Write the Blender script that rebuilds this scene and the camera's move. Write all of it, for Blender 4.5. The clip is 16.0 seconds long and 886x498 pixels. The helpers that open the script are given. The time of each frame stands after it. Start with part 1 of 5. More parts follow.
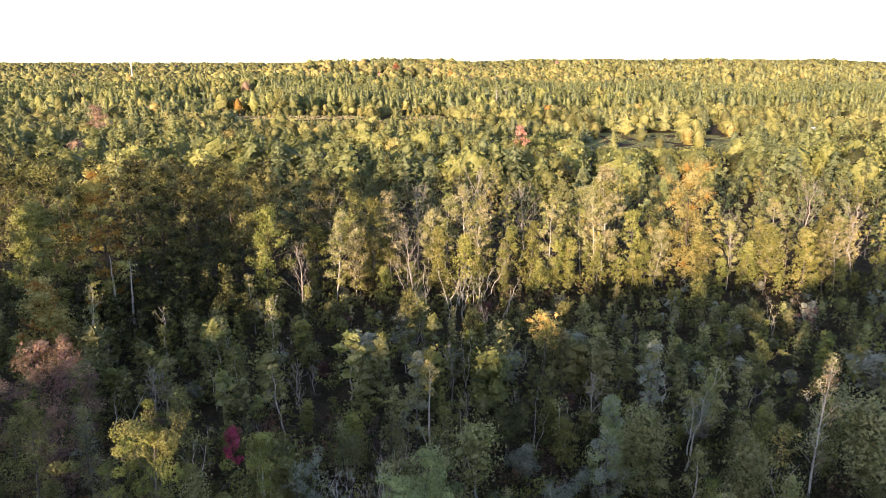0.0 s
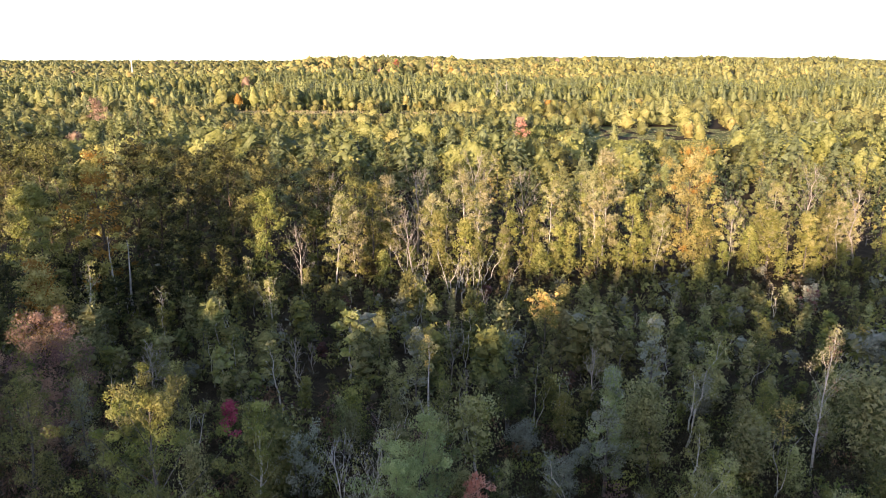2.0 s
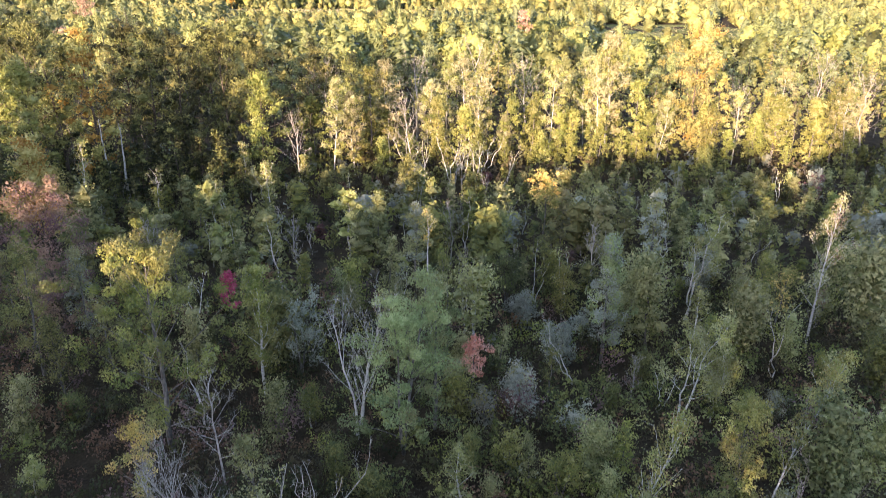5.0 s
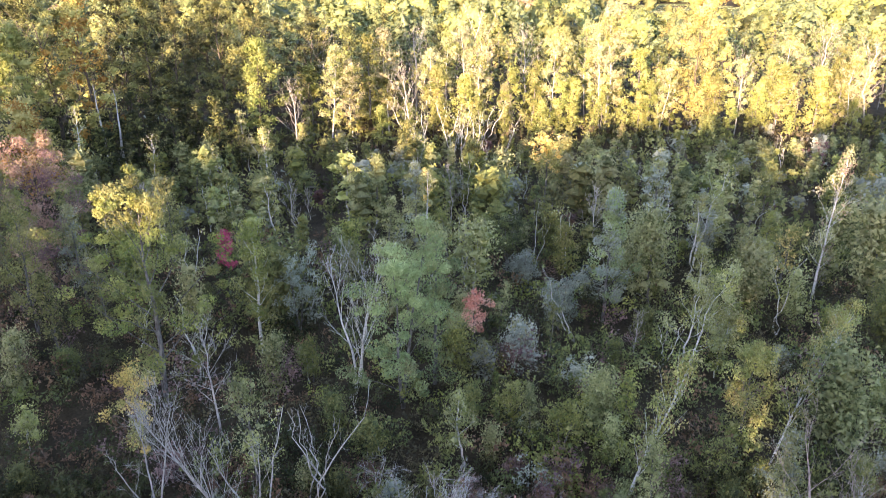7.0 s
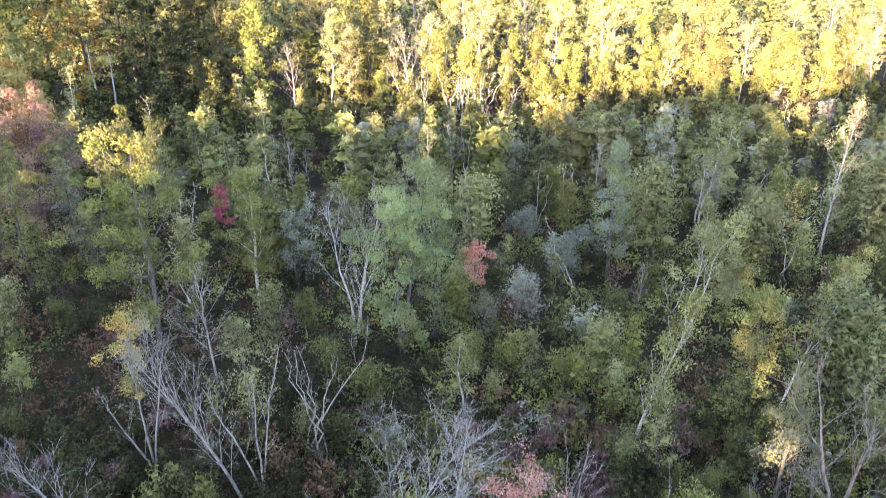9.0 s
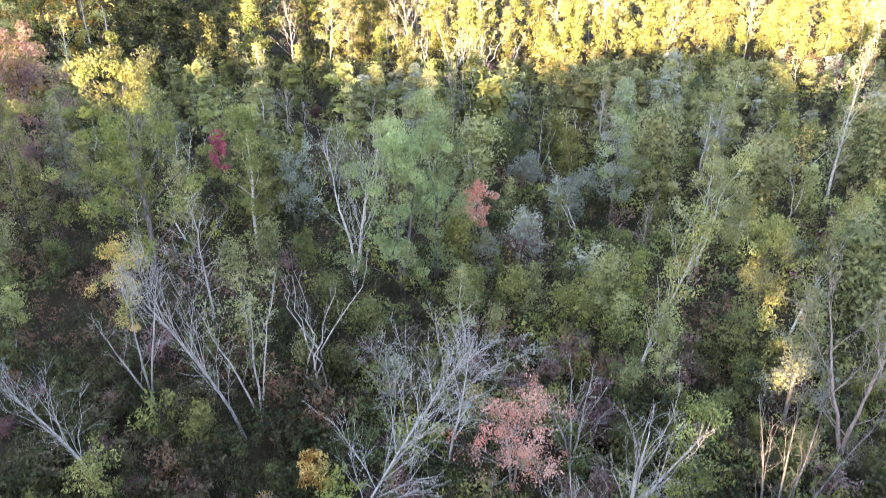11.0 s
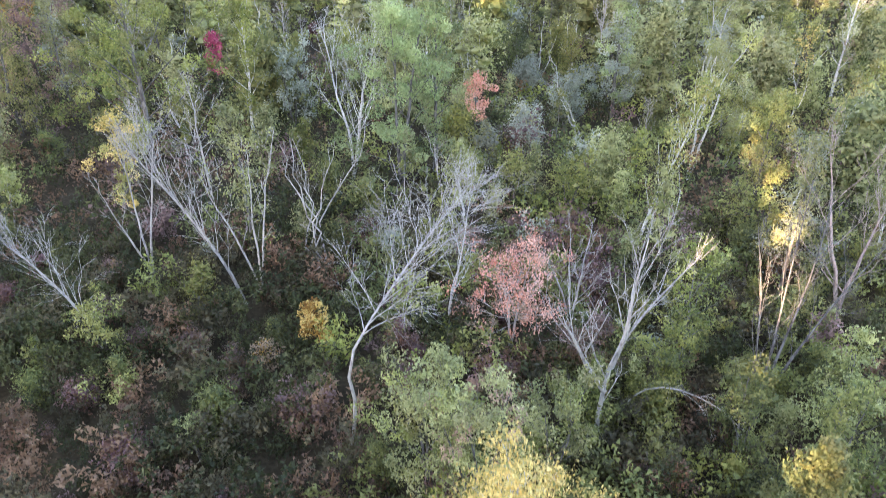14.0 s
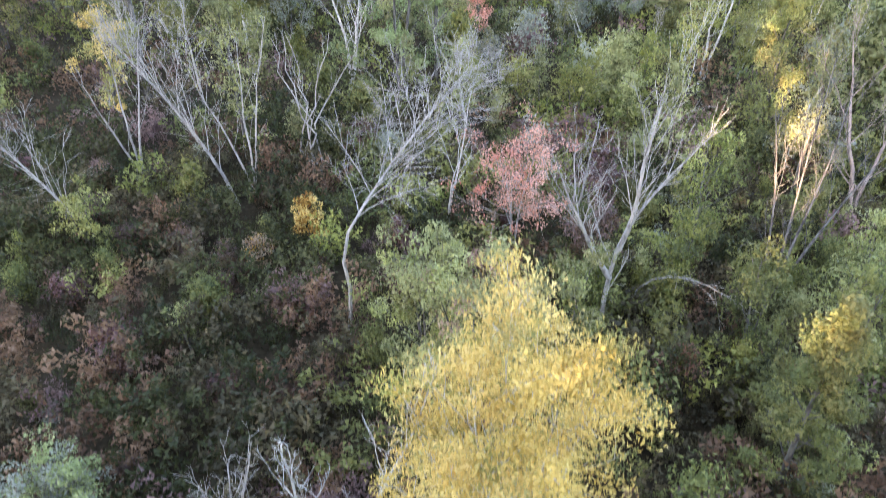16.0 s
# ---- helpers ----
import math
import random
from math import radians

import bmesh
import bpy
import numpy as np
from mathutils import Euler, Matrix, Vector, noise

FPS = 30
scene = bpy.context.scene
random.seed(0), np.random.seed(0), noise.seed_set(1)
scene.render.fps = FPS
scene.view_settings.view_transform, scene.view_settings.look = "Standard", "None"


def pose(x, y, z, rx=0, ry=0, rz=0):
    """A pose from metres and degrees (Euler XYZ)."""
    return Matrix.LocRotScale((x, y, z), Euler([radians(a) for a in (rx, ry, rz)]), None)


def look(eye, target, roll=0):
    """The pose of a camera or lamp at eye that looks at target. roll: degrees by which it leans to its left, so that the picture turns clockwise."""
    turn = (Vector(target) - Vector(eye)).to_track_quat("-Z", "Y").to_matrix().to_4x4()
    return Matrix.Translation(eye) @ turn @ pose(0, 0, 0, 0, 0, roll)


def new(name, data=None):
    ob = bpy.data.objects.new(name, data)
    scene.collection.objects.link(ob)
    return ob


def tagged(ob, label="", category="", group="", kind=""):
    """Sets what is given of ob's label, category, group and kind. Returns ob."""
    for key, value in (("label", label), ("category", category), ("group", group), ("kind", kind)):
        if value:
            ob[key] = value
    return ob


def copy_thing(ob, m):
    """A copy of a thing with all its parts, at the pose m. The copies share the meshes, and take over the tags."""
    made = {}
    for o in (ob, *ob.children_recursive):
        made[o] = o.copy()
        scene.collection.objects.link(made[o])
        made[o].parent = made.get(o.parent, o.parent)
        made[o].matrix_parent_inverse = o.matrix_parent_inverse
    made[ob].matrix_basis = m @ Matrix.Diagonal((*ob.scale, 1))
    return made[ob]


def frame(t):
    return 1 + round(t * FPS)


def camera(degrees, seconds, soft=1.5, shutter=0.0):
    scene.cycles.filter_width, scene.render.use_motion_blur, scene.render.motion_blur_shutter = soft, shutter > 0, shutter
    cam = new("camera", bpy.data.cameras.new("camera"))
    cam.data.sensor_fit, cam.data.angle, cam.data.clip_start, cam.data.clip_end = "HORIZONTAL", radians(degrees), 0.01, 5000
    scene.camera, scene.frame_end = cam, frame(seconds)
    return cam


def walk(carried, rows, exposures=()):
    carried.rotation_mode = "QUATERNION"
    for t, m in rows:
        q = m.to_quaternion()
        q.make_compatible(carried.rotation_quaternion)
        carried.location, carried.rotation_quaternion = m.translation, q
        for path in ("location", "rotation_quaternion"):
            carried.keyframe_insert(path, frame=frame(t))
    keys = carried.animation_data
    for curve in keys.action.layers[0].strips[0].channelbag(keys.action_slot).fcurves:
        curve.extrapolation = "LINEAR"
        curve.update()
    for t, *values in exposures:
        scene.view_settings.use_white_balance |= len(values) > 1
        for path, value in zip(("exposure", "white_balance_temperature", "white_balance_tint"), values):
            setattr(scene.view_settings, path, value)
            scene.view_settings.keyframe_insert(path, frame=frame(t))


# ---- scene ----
cam = camera(64.0, 16.0, soft=0.75, shutter=1.0)
METRES, EYE, TILT, LEAN, TURN = 20.0, 35.5, -15.0, 0.0, 0.0
ROWS = [
    (0.0, 0.0, 0.0, 0.0, 0.0, 0.0, -0.0),
    (0.5, 0.0009, 0.0062, -0.0213, 0.01, -0.02, -0.02),
    (1.0, 0.002, 0.0139, -0.0527, 0.02, -0.06, -0.03),
    (1.5, 0.0033, 0.0224, -0.0828, 0.03, -0.09, -0.05),
    (2.0, 0.0044, 0.0283, -0.109, 0.03, -0.12, -0.04),
    (2.5, 0.0058, 0.0348, -0.1326, 0.03, -0.16, -0.04),
    (3.0, 0.0055, 0.0429, -0.1589, 0.02, -0.42, -0.05),
    (3.5, 0.0074, 0.0493, -0.1876, 0.04, -2.07, -0.08),
    (4.0, 0.0069, 0.0585, -0.2161, 0.05, -4.51, -0.07),
    (4.2, 0.0072, 0.0612, -0.2277, 0.05, -5.4, -0.06),
    (6.3, 0.0092, 0.0902, -0.3520, 0.01, -8.09, 0.03),
    (6.5, 0.0092, 0.0929, -0.3637, 0.01, -8.21, 0.04),
    (7.0, 0.0089, 0.101, -0.3936, 0.01, -8.46, 0.06),
    (7.5, 0.0067, 0.1125, -0.4221, 0.02, -8.73, 0.07),
    (8.0, 0.0043, 0.1243, -0.4522, 0.01, -8.99, 0.06),
    (8.5, 0.0047, 0.1324, -0.4823, 0.01, -9.32, 0.05),
    (9.0, 0.0072, 0.1363, -0.5113, 0.02, -9.77, 0.07),
    (11.5, 0.0041, 0.1537, -0.6765, 0.03, -12.0, 0.12),
    (12.0, 0.0037, 0.1468, -0.7129, 0.01, -12.48, 0.14),
    (12.5, 0.0032, 0.1389, -0.7498, 0.01, -13.0, 0.16),
    (13.0, 0.0029, 0.1281, -0.7859, 0.01, -13.56, 0.18),
    (13.5, 0.0037, 0.1165, -0.8216, -0.02, -14.14, 0.18),
    (14.0, 0.0051, 0.113, -0.8551, -0.03, -14.72, 0.21),
    (14.5, 0.0071, 0.1185, -0.8835, 0.02, -15.33, 0.19),
    (15.0, 0.0083, 0.1273, -0.9122, 0.08, -16.19, 0.18),
    (15.5, 0.0092, 0.1344, -0.9423, 0.15, -17.38, 0.19),
    (16.0, 0.0104, 0.1362, -0.9711, 0.18, -18.84, 0.2),
]
EXPOSURES = [(0.0, 1.22, 7000, 20), (3.0, 1.22, 7000, 20), (4.0, 1.6, 6950, 20), (6.5, 2.42, 6800, 21), (9.0, 2.84, 6900, 20), (11.5, 3.17, 7150, 19), (12.3, 3.34, 7200, 19), (16.0, 3.37, 7450, 19)]
walk(cam, [(t, pose(0, 0, EYE, TILT, LEAN, TURN) @ pose(METRES * x, METRES * y, METRES * z, 90 + pitch, roll, yaw)) for t, x, y, z, yaw, pitch, roll in ROWS], EXPOSURES)

# ---- light: a low evening sun behind the drone, a little to its left ----
SUN_EL, SUN_AZ = radians(10.0), radians(180 + 26)
world = bpy.data.worlds.new("world")
scene.world = world
world.use_nodes = True
sky = world.node_tree.nodes.new("ShaderNodeTexSky")
sky.sky_type = "NISHITA"
sky.sun_disc = False
sky.sun_elevation, sky.sun_rotation = SUN_EL, SUN_AZ
sky.air_density, sky.dust_density, sky.ozone_density = 0.6, 0.4, 1.0
background = world.node_tree.nodes["Background"]
background.inputs["Strength"].default_value = 0.215
world.node_tree.links.new(sky.outputs["Color"], background.inputs["Color"])
sun_dir = Vector((math.sin(SUN_AZ) * math.cos(SUN_EL), math.cos(SUN_AZ) * math.cos(SUN_EL), math.sin(SUN_EL)))
sun_data = bpy.data.lights.new("sun", "SUN")
sun_data.energy, sun_data.angle, sun_data.color = 5.0, radians(0.6), (1.0, 0.82, 0.62)
sun = new("sun", sun_data)
sun.matrix_world = look(sun_dir * 200, (0, 0, 0))


# ---- materials ----
def material(name):
    m = bpy.data.materials.new(name)
    m.use_nodes = True
    nt = m.node_tree
    nt.nodes.clear()
    return m, nt, nt.nodes.new, nt.links.new


def ramp_node(nt, stops):
    r = nt.nodes.new("ShaderNodeValToRGB")
    while len(r.color_ramp.elements) < len(stops):
        r.color_ramp.elements.new(0.5)
    for e, (p, c) in zip(r.color_ramp.elements, stops):
        e.position, e.color = p, (*c, 1)
    return r


def leaf_material(name, dark, mid, light, glow=0.35, rough=0.55, vary=1.0):
    """Leaves: three tones picked leaf by leaf, a slow drift over the crown, light passing through."""
    m, nt, node, link = material(name)
    at = node("ShaderNodeAttribute")
    at.attribute_name = "tint"
    info = node("ShaderNodeObjectInfo")
    geo = node("ShaderNodeNewGeometry")
    big = node("ShaderNodeTexNoise")
    big.inputs["Scale"].default_value = 0.35
    big.inputs["Detail"].default_value = 3.0
    link(geo.outputs["Position"], big.inputs["Vector"])
    fine = node("ShaderNodeTexNoise")
    fine.inputs["Scale"].default_value = 2.2
    fine.inputs["Detail"].default_value = 3.0
    link(geo.outputs["Position"], fine.inputs["Vector"])
    both = node("ShaderNodeMath")
    both.operation = "ADD"
    link(big.outputs["Fac"], both.inputs[0])
    link(fine.outputs["Fac"], both.inputs[1])
    a = node("ShaderNodeMath")
    a.operation = "MULTIPLY_ADD"
    a.inputs[1].default_value, a.inputs[2].default_value = 1.2, -1.2
    link(both.outputs[0], a.inputs[0])
    b = node("ShaderNodeMath")
    b.operation = "ADD"
    link(at.outputs["Fac"], b.inputs[0])
    link(a.outputs[0], b.inputs[1])
    ramp = ramp_node(nt, [(0.05, dark), (0.5, mid), (0.95, light)])
    link(b.outputs[0], ramp.inputs["Fac"])
    hsv = node("ShaderNodeHueSaturation")
    hue = node("ShaderNodeMapRange")
    hue.inputs["To Min"].default_value, hue.inputs["To Max"].default_value = 0.5 - 0.016 * vary, 0.5 + 0.016 * vary
    val = node("ShaderNodeMapRange")
    val.inputs["To Min"].default_value, val.inputs["To Max"].default_value = 1 - 0.22 * vary, 1 + 0.25 * vary
    spin = node("ShaderNodeMath")
    spin.operation = "MULTIPLY"
    spin.inputs[1].default_value = 7.3
    wrap = node("ShaderNodeMath")
    wrap.operation = "FRACT"
    link(info.outputs["Random"], spin.inputs[0])
    link(spin.outputs[0], wrap.inputs[0])
    link(info.outputs["Random"], hue.inputs["Value"])
    link(wrap.outputs[0], val.inputs["Value"])
    link(hue.outputs[0], hsv.inputs["Hue"])
    link(val.outputs[0], hsv.inputs["Value"])
    link(ramp.outputs["Color"], hsv.inputs["Color"])
    body = node("ShaderNodeBsdfPrincipled")
    body.inputs["Roughness"].default_value = rough
    body.inputs["Specular IOR Level"].default_value = 0.25
    thin = node("ShaderNodeBsdfTranslucent")
    mix = node("ShaderNodeMixShader")
    mix.inputs["Fac"].default_value = glow
    out = node("ShaderNodeOutputMaterial")
    link(hsv.outputs["Color"], body.inputs["Base Color"])
    link(hsv.outputs["Color"], thin.inputs["Color"])
    link(body.outputs[0], mix.inputs[1])
    link(thin.outputs[0], mix.inputs[2])
    link(mix.outputs[0], out.inputs["Surface"])
    return m


def bark_material(name, light, dark, scale=(3.0, 3.0, 14.0), cut=0.55, rough=0.8):
    """Bark: pale skin with dark cross marks and blotches, and fine relief."""
    m, nt, node, link = material(name)
    geo = node("ShaderNodeNewGeometry")
    mapping = node("ShaderNodeMapping")
    mapping.inputs["Scale"].default_value = scale
    link(geo.outputs["Position"], mapping.inputs["Vector"])
    n1 = node("ShaderNodeTexNoise")
    n1.inputs["Scale"].default_value = 1.0
    n1.inputs["Detail"].default_value = 5.0
    link(mapping.outputs[0], n1.inputs["Vector"])
    ramp = ramp_node(nt, [(cut - 0.16, dark), (cut, tuple((a + b) / 2 for a, b in zip(light, dark))), (cut + 0.1, light)])
    n2 = node("ShaderNodeTexNoise")
    n2.inputs["Scale"].default_value = 0.7
    link(geo.outputs["Position"], n2.inputs["Vector"])
    hsv = node("ShaderNodeHueSaturation")
    val = node("ShaderNodeMapRange")
    val.inputs["To Min"].default_value, val.inputs["To Max"].default_value = 0.6, 1.3
    link(n2.outputs["Fac"], val.inputs["Value"])
    link(n1.outputs["Fac"], ramp.inputs["Fac"])
    link(ramp.outputs["Color"], hsv.inputs["Color"])
    link(val.outputs[0], hsv.inputs["Value"])
    bump = node("ShaderNodeBump")
    bump.inputs["Strength"].default_value, bump.inputs["Distance"].default_value = 0.5, 0.02
    link(n1.outputs["Fac"], bump.inputs["Height"])
    body = node("ShaderNodeBsdfPrincipled")
    body.inputs["Roughness"].default_value = rough
    out = node("ShaderNodeOutputMaterial")
    link(hsv.outputs["Color"], body.inputs["Base Color"])
    link(bump.outputs[0], body.inputs["Normal"])
    link(body.outputs[0], out.inputs["Surface"])
    return m


def soil_material(name, tones, scale=0.5, fine=6.0, bump_size=0.05):
    """Ground cover: three tones mixed at two scales, with fine relief."""
    m, nt, node, link = material(name)
    geo = node("ShaderNodeNewGeometry")
    n1 = node("ShaderNodeTexNoise")
    n1.inputs["Scale"].default_value, n1.inputs["Detail"].default_value = scale, 6.0
    n2 = node("ShaderNodeTexNoise")
    n2.inputs["Scale"].default_value, n2.inputs["Detail"].default_value = fine, 4.0
    for n in (n1, n2):
        link(geo.outputs["Position"], n.inputs["Vector"])
    mixer = node("ShaderNodeMix")
    mixer.inputs["Factor"].default_value = 0.45
    link(n1.outputs["Fac"], mixer.inputs["A"])
    link(n2.outputs["Fac"], mixer.inputs["B"])
    ramp = ramp_node(nt, [(0.36, tones[0]), (0.5, tones[1]), (0.64, tones[2])])
    link(mixer.outputs["Result"], ramp.inputs["Fac"])
    bump = node("ShaderNodeBump")
    bump.inputs["Strength"].default_value, bump.inputs["Distance"].default_value = 0.8, bump_size
    link(n2.outputs["Fac"], bump.inputs["Height"])
    body = node("ShaderNodeBsdfPrincipled")
    body.inputs["Roughness"].default_value = 0.95
    body.inputs["Specular IOR Level"].default_value = 0.1
    out = node("ShaderNodeOutputMaterial")
    link(ramp.outputs["Color"], body.inputs["Base Color"])
    link(bump.outputs[0], body.inputs["Normal"])
    link(body.outputs[0], out.inputs["Surface"])
    return m


LEAF = {
    "pale_yellow": leaf_material("leaf_pale_yellow", (0.235, 0.22, 0.09), (0.385, 0.345, 0.165), (0.53, 0.465, 0.255)),
    "yellow_green": leaf_material("leaf_yellow_green", (0.158, 0.163, 0.045), (0.287, 0.28, 0.083), (0.44, 0.402, 0.145)),
    "yellow": leaf_material("leaf_yellow", (0.53, 0.36, 0.10), (0.71, 0.49, 0.15), (0.83, 0.63, 0.25), vary=0.3),
    "gold": leaf_material("leaf_gold", (0.25, 0.2, 0.055), (0.39, 0.32, 0.10), (0.53, 0.45, 0.18)),
    "olive": leaf_material("leaf_olive", (0.105, 0.105, 0.035), (0.2, 0.19, 0.06), (0.315, 0.285, 0.095)),
    "green": leaf_material("leaf_green", (0.08, 0.09, 0.033), (0.148, 0.153, 0.05), (0.25, 0.243, 0.085)),
    "bright_green": leaf_material("leaf_bright_green", (0.122, 0.139, 0.036), (0.232, 0.234, 0.056), (0.37, 0.335, 0.095)),
    "dark_green": leaf_material("leaf_dark_green", (0.030, 0.033, 0.012), (0.060, 0.060, 0.020), (0.105, 0.097, 0.036)),
    "soft_green": leaf_material("leaf_soft_green", (0.19, 0.185, 0.08), (0.315, 0.30, 0.125), (0.46, 0.42, 0.185)),
    "willow": leaf_material("leaf_willow", (0.16, 0.193, 0.078), (0.28, 0.318, 0.128), (0.405, 0.44, 0.195)),
    "grey_green": leaf_material("leaf_grey_green", (0.19, 0.198, 0.145), (0.30, 0.305, 0.225), (0.44, 0.425, 0.31)),
    "orange": leaf_material("leaf_orange", (0.22, 0.10, 0.025), (0.40, 0.21, 0.045), (0.52, 0.32, 0.08), vary=0.3),
    "coral": leaf_material("leaf_coral", (0.58, 0.20, 0.125), (0.80, 0.36, 0.245), (0.86, 0.50, 0.37), vary=0.2),
    "crimson": leaf_material("leaf_crimson", (0.26, 0.03, 0.062), (0.45, 0.065, 0.125), (0.60, 0.13, 0.20), vary=0.2),
    "russet": leaf_material("leaf_russet", (0.10, 0.052, 0.034), (0.18, 0.095, 0.056), (0.28, 0.155, 0.088)),
    "mauve": leaf_material("leaf_mauve", (0.12, 0.07, 0.063), (0.204, 0.12, 0.105), (0.311, 0.18, 0.156)),
    "rose_tan": leaf_material("leaf_rose_tan", (0.20, 0.12, 0.08), (0.34, 0.21, 0.14), (0.46, 0.31, 0.20)),
    "thicket": leaf_material("leaf_thicket", (0.043, 0.034, 0.017), (0.08, 0.062, 0.030), (0.135, 0.10, 0.05)),
    "pine": leaf_material("leaf_pine", (0.135, 0.146, 0.055), (0.215, 0.225, 0.083), (0.30, 0.30, 0.117), glow=0.25),
    "spruce": leaf_material("leaf_spruce", (0.107, 0.122, 0.058), (0.172, 0.19, 0.086), (0.25, 0.263, 0.12), glow=0.25),
}
BARK = {
    "birch": bark_material("bark_birch", (0.54, 0.49, 0.42), (0.11, 0.09, 0.07), cut=0.40),
    "grey": bark_material("bark_grey", (0.20, 0.17, 0.14), (0.07, 0.055, 0.045), scale=(8, 8, 2.5), cut=0.5),
    "brown": bark_material("bark_brown", (0.13, 0.09, 0.06), (0.04, 0.03, 0.02), scale=(8, 8, 2.5), cut=0.5),
    "dead": bark_material("bark_dead", (0.43, 0.37, 0.31), (0.19, 0.155, 0.125), scale=(7, 7, 3), cut=0.42),
    "pinkish": bark_material("bark_pinkish", (0.42, 0.30, 0.24), (0.16, 0.11, 0.09), scale=(7, 7, 3), cut=0.42),
}
FLOOR = soil_material("forest_floor", ((0.03, 0.021, 0.012), (0.056, 0.04, 0.022), (0.09, 0.064, 0.036)))
GRASS = soil_material("mown_grass", ((0.10, 0.12, 0.04), (0.16, 0.17, 0.06), (0.24, 0.22, 0.09)), scale=0.06, fine=1.2)
STRAW = soil_material("dry_grass", ((0.16, 0.12, 0.06), (0.26, 0.19, 0.10), (0.34, 0.25, 0.14)), scale=0.08, fine=1.5)
GRAVEL = soil_material("gravel", ((0.22, 0.20, 0.17), (0.32, 0.29, 0.24), (0.40, 0.36, 0.30)), scale=0.4, fine=5.0, bump_size=0.02)


# ---- mesh helpers ----
def mesh_of(name, verts, faces, mats, tint=None, mat_index=None, smooth=False):
    """A mesh from arrays; every face has the same number of corners."""
    verts, faces = np.asarray(verts, np.float32), np.asarray(faces, np.int32)
    me = bpy.data.meshes.new(name)
    me.vertices.add(len(verts))
    me.vertices.foreach_set("co", verts.ravel())
    me.loops.add(faces.size)
    me.loops.foreach_set("vertex_index", faces.ravel())
    me.polygons.add(len(faces))
    me.polygons.foreach_set("loop_start", np.arange(len(faces), dtype=np.int32) * faces.shape[1])
    if mat_index is not None:
        me.polygons.foreach_set("material_index", np.asarray(mat_index, np.int32))
    me.polygons.foreach_set("use_smooth", np.full(len(faces), smooth))
    for m in mats:
        me.materials.append(m)
    if tint is not None:
        me.attributes.new("tint", "FLOAT", "FACE").data.foreach_set("value", np.asarray(tint, np.float32))
    me.update(calc_edges=True)
    return me


def tubes(paths, sides):
    """Tapered tubes round paths of (points, radii): vertices and quads."""
    vs, fs, k = [], [], 0
    ang = np.arange(sides) * (2 * np.pi / sides)
    for pts, rad in paths:
        n = len(pts)
        d = np.gradient(pts, axis=0)
        d /= np.linalg.norm(d, axis=1, keepdims=True) + 1e-9
        ref = np.array((0.31, 0.95, 0.05)) if abs(d[0, 2]) > 0.7 else np.array((0.0, 0.0, 1.0))
        a = np.cross(d, ref)
        a /= np.linalg.norm(a, axis=1, keepdims=True) + 1e-9
        b = np.cross(d, a)
        ring = pts[:, None] + rad[:, None, None] * (np.cos(ang)[None, :, None] * a[:, None] + np.sin(ang)[None, :, None] * b[:, None])
        vs.append(ring.reshape(-1, 3))
        i = np.arange(n - 1)[:, None] * sides + np.arange(sides)[None]
        j = np.arange(n - 1)[:, None] * sides + (np.arange(sides)[None] + 1) % sides
        fs.append((np.stack((i, j, j + sides, i + sides), -1) + k).reshape(-1, 4))
        k += n * sides
    return np.concatenate(vs), np.concatenate(fs)


def unit(v):
    return v / (np.linalg.norm(v, axis=-1, keepdims=True) + 1e-9)


def leaves(rng, centres, size, out=None, hang=0.0, width=0.62, corners=3):
    """Pointed leaves at the centres, turned at random; hang pulls their tips down. Four corners for plants near by, three further off."""
    n = len(centres)
    a = unit(rng.normal(size=(n, 3)))
    a[:, 2] -= hang
    a = unit(a)
    nrm = unit(rng.normal(size=(n, 3)))
    if out is not None:
        nrm = nrm + out
    b = unit(np.cross(nrm, a))
    s = (size * rng.uniform(0.6, 1.35, n))[:, None]
    if corners == 3:
        v = np.stack((centres - a * s * 0.5 + b * s * width * 0.5, centres - a * s * 0.45 - b * s * width * 0.5, centres + a * s * 0.5), 1)
    else:
        fold = unit(np.cross(a, b)) * s * 0.12
        v = np.stack((centres - a * s * 0.5, centres + b * s * width * 0.5 + fold - a * s * 0.08, centres + a * s * 0.5, centres - b * s * width * 0.5 + fold - a * s * 0.08), 1)
    return v.reshape(-1, 3), np.arange(n * corners).reshape(n, corners)


OCT_V = np.array([(1, 0, 0), (-1, 0, 0), (0, 1, 0), (0, -1, 0), (0, 0, 1), (0, 0, -1)], float)
OCT_F = np.array([(0, 2, 4), (2, 1, 4), (1, 3, 4), (3, 0, 4), (2, 0, 5), (1, 2, 5), (3, 1, 5), (0, 3, 5)])


def clumps(rng, centres, radii, V, F):
    """The thick inner foliage: an uneven lump of leaves at each centre."""
    n = len(centres)
    knob = V[None] * rng.uniform(0.55, 1.35, (n, len(V), 1)) * np.asarray(radii)[:, None]
    v = (np.asarray(centres)[:, None] + knob).reshape(-1, 3)
    return v, (F[None] + (np.arange(n) * len(V))[:, None, None]).reshape(-1, 3)


def spline(points, n):
    """A smooth path through a few points."""
    p = np.asarray(points, float)
    p = np.vstack((2 * p[0] - p[1], p, 2 * p[-1] - p[-2]))
    out = []
    for u in np.linspace(0, len(p) - 3 - 1e-6, n):
        i, f = int(u), u - int(u)
        q = p[i:i + 4]
        out.append(0.5 * (2 * q[1] + (q[2] - q[0]) * f + (2 * q[0] - 5 * q[1] + 4 * q[2] - q[3]) * f ** 2 + (3 * q[1] - q[0] - 3 * q[2] + q[3]) * f ** 3))
    return np.array(out)


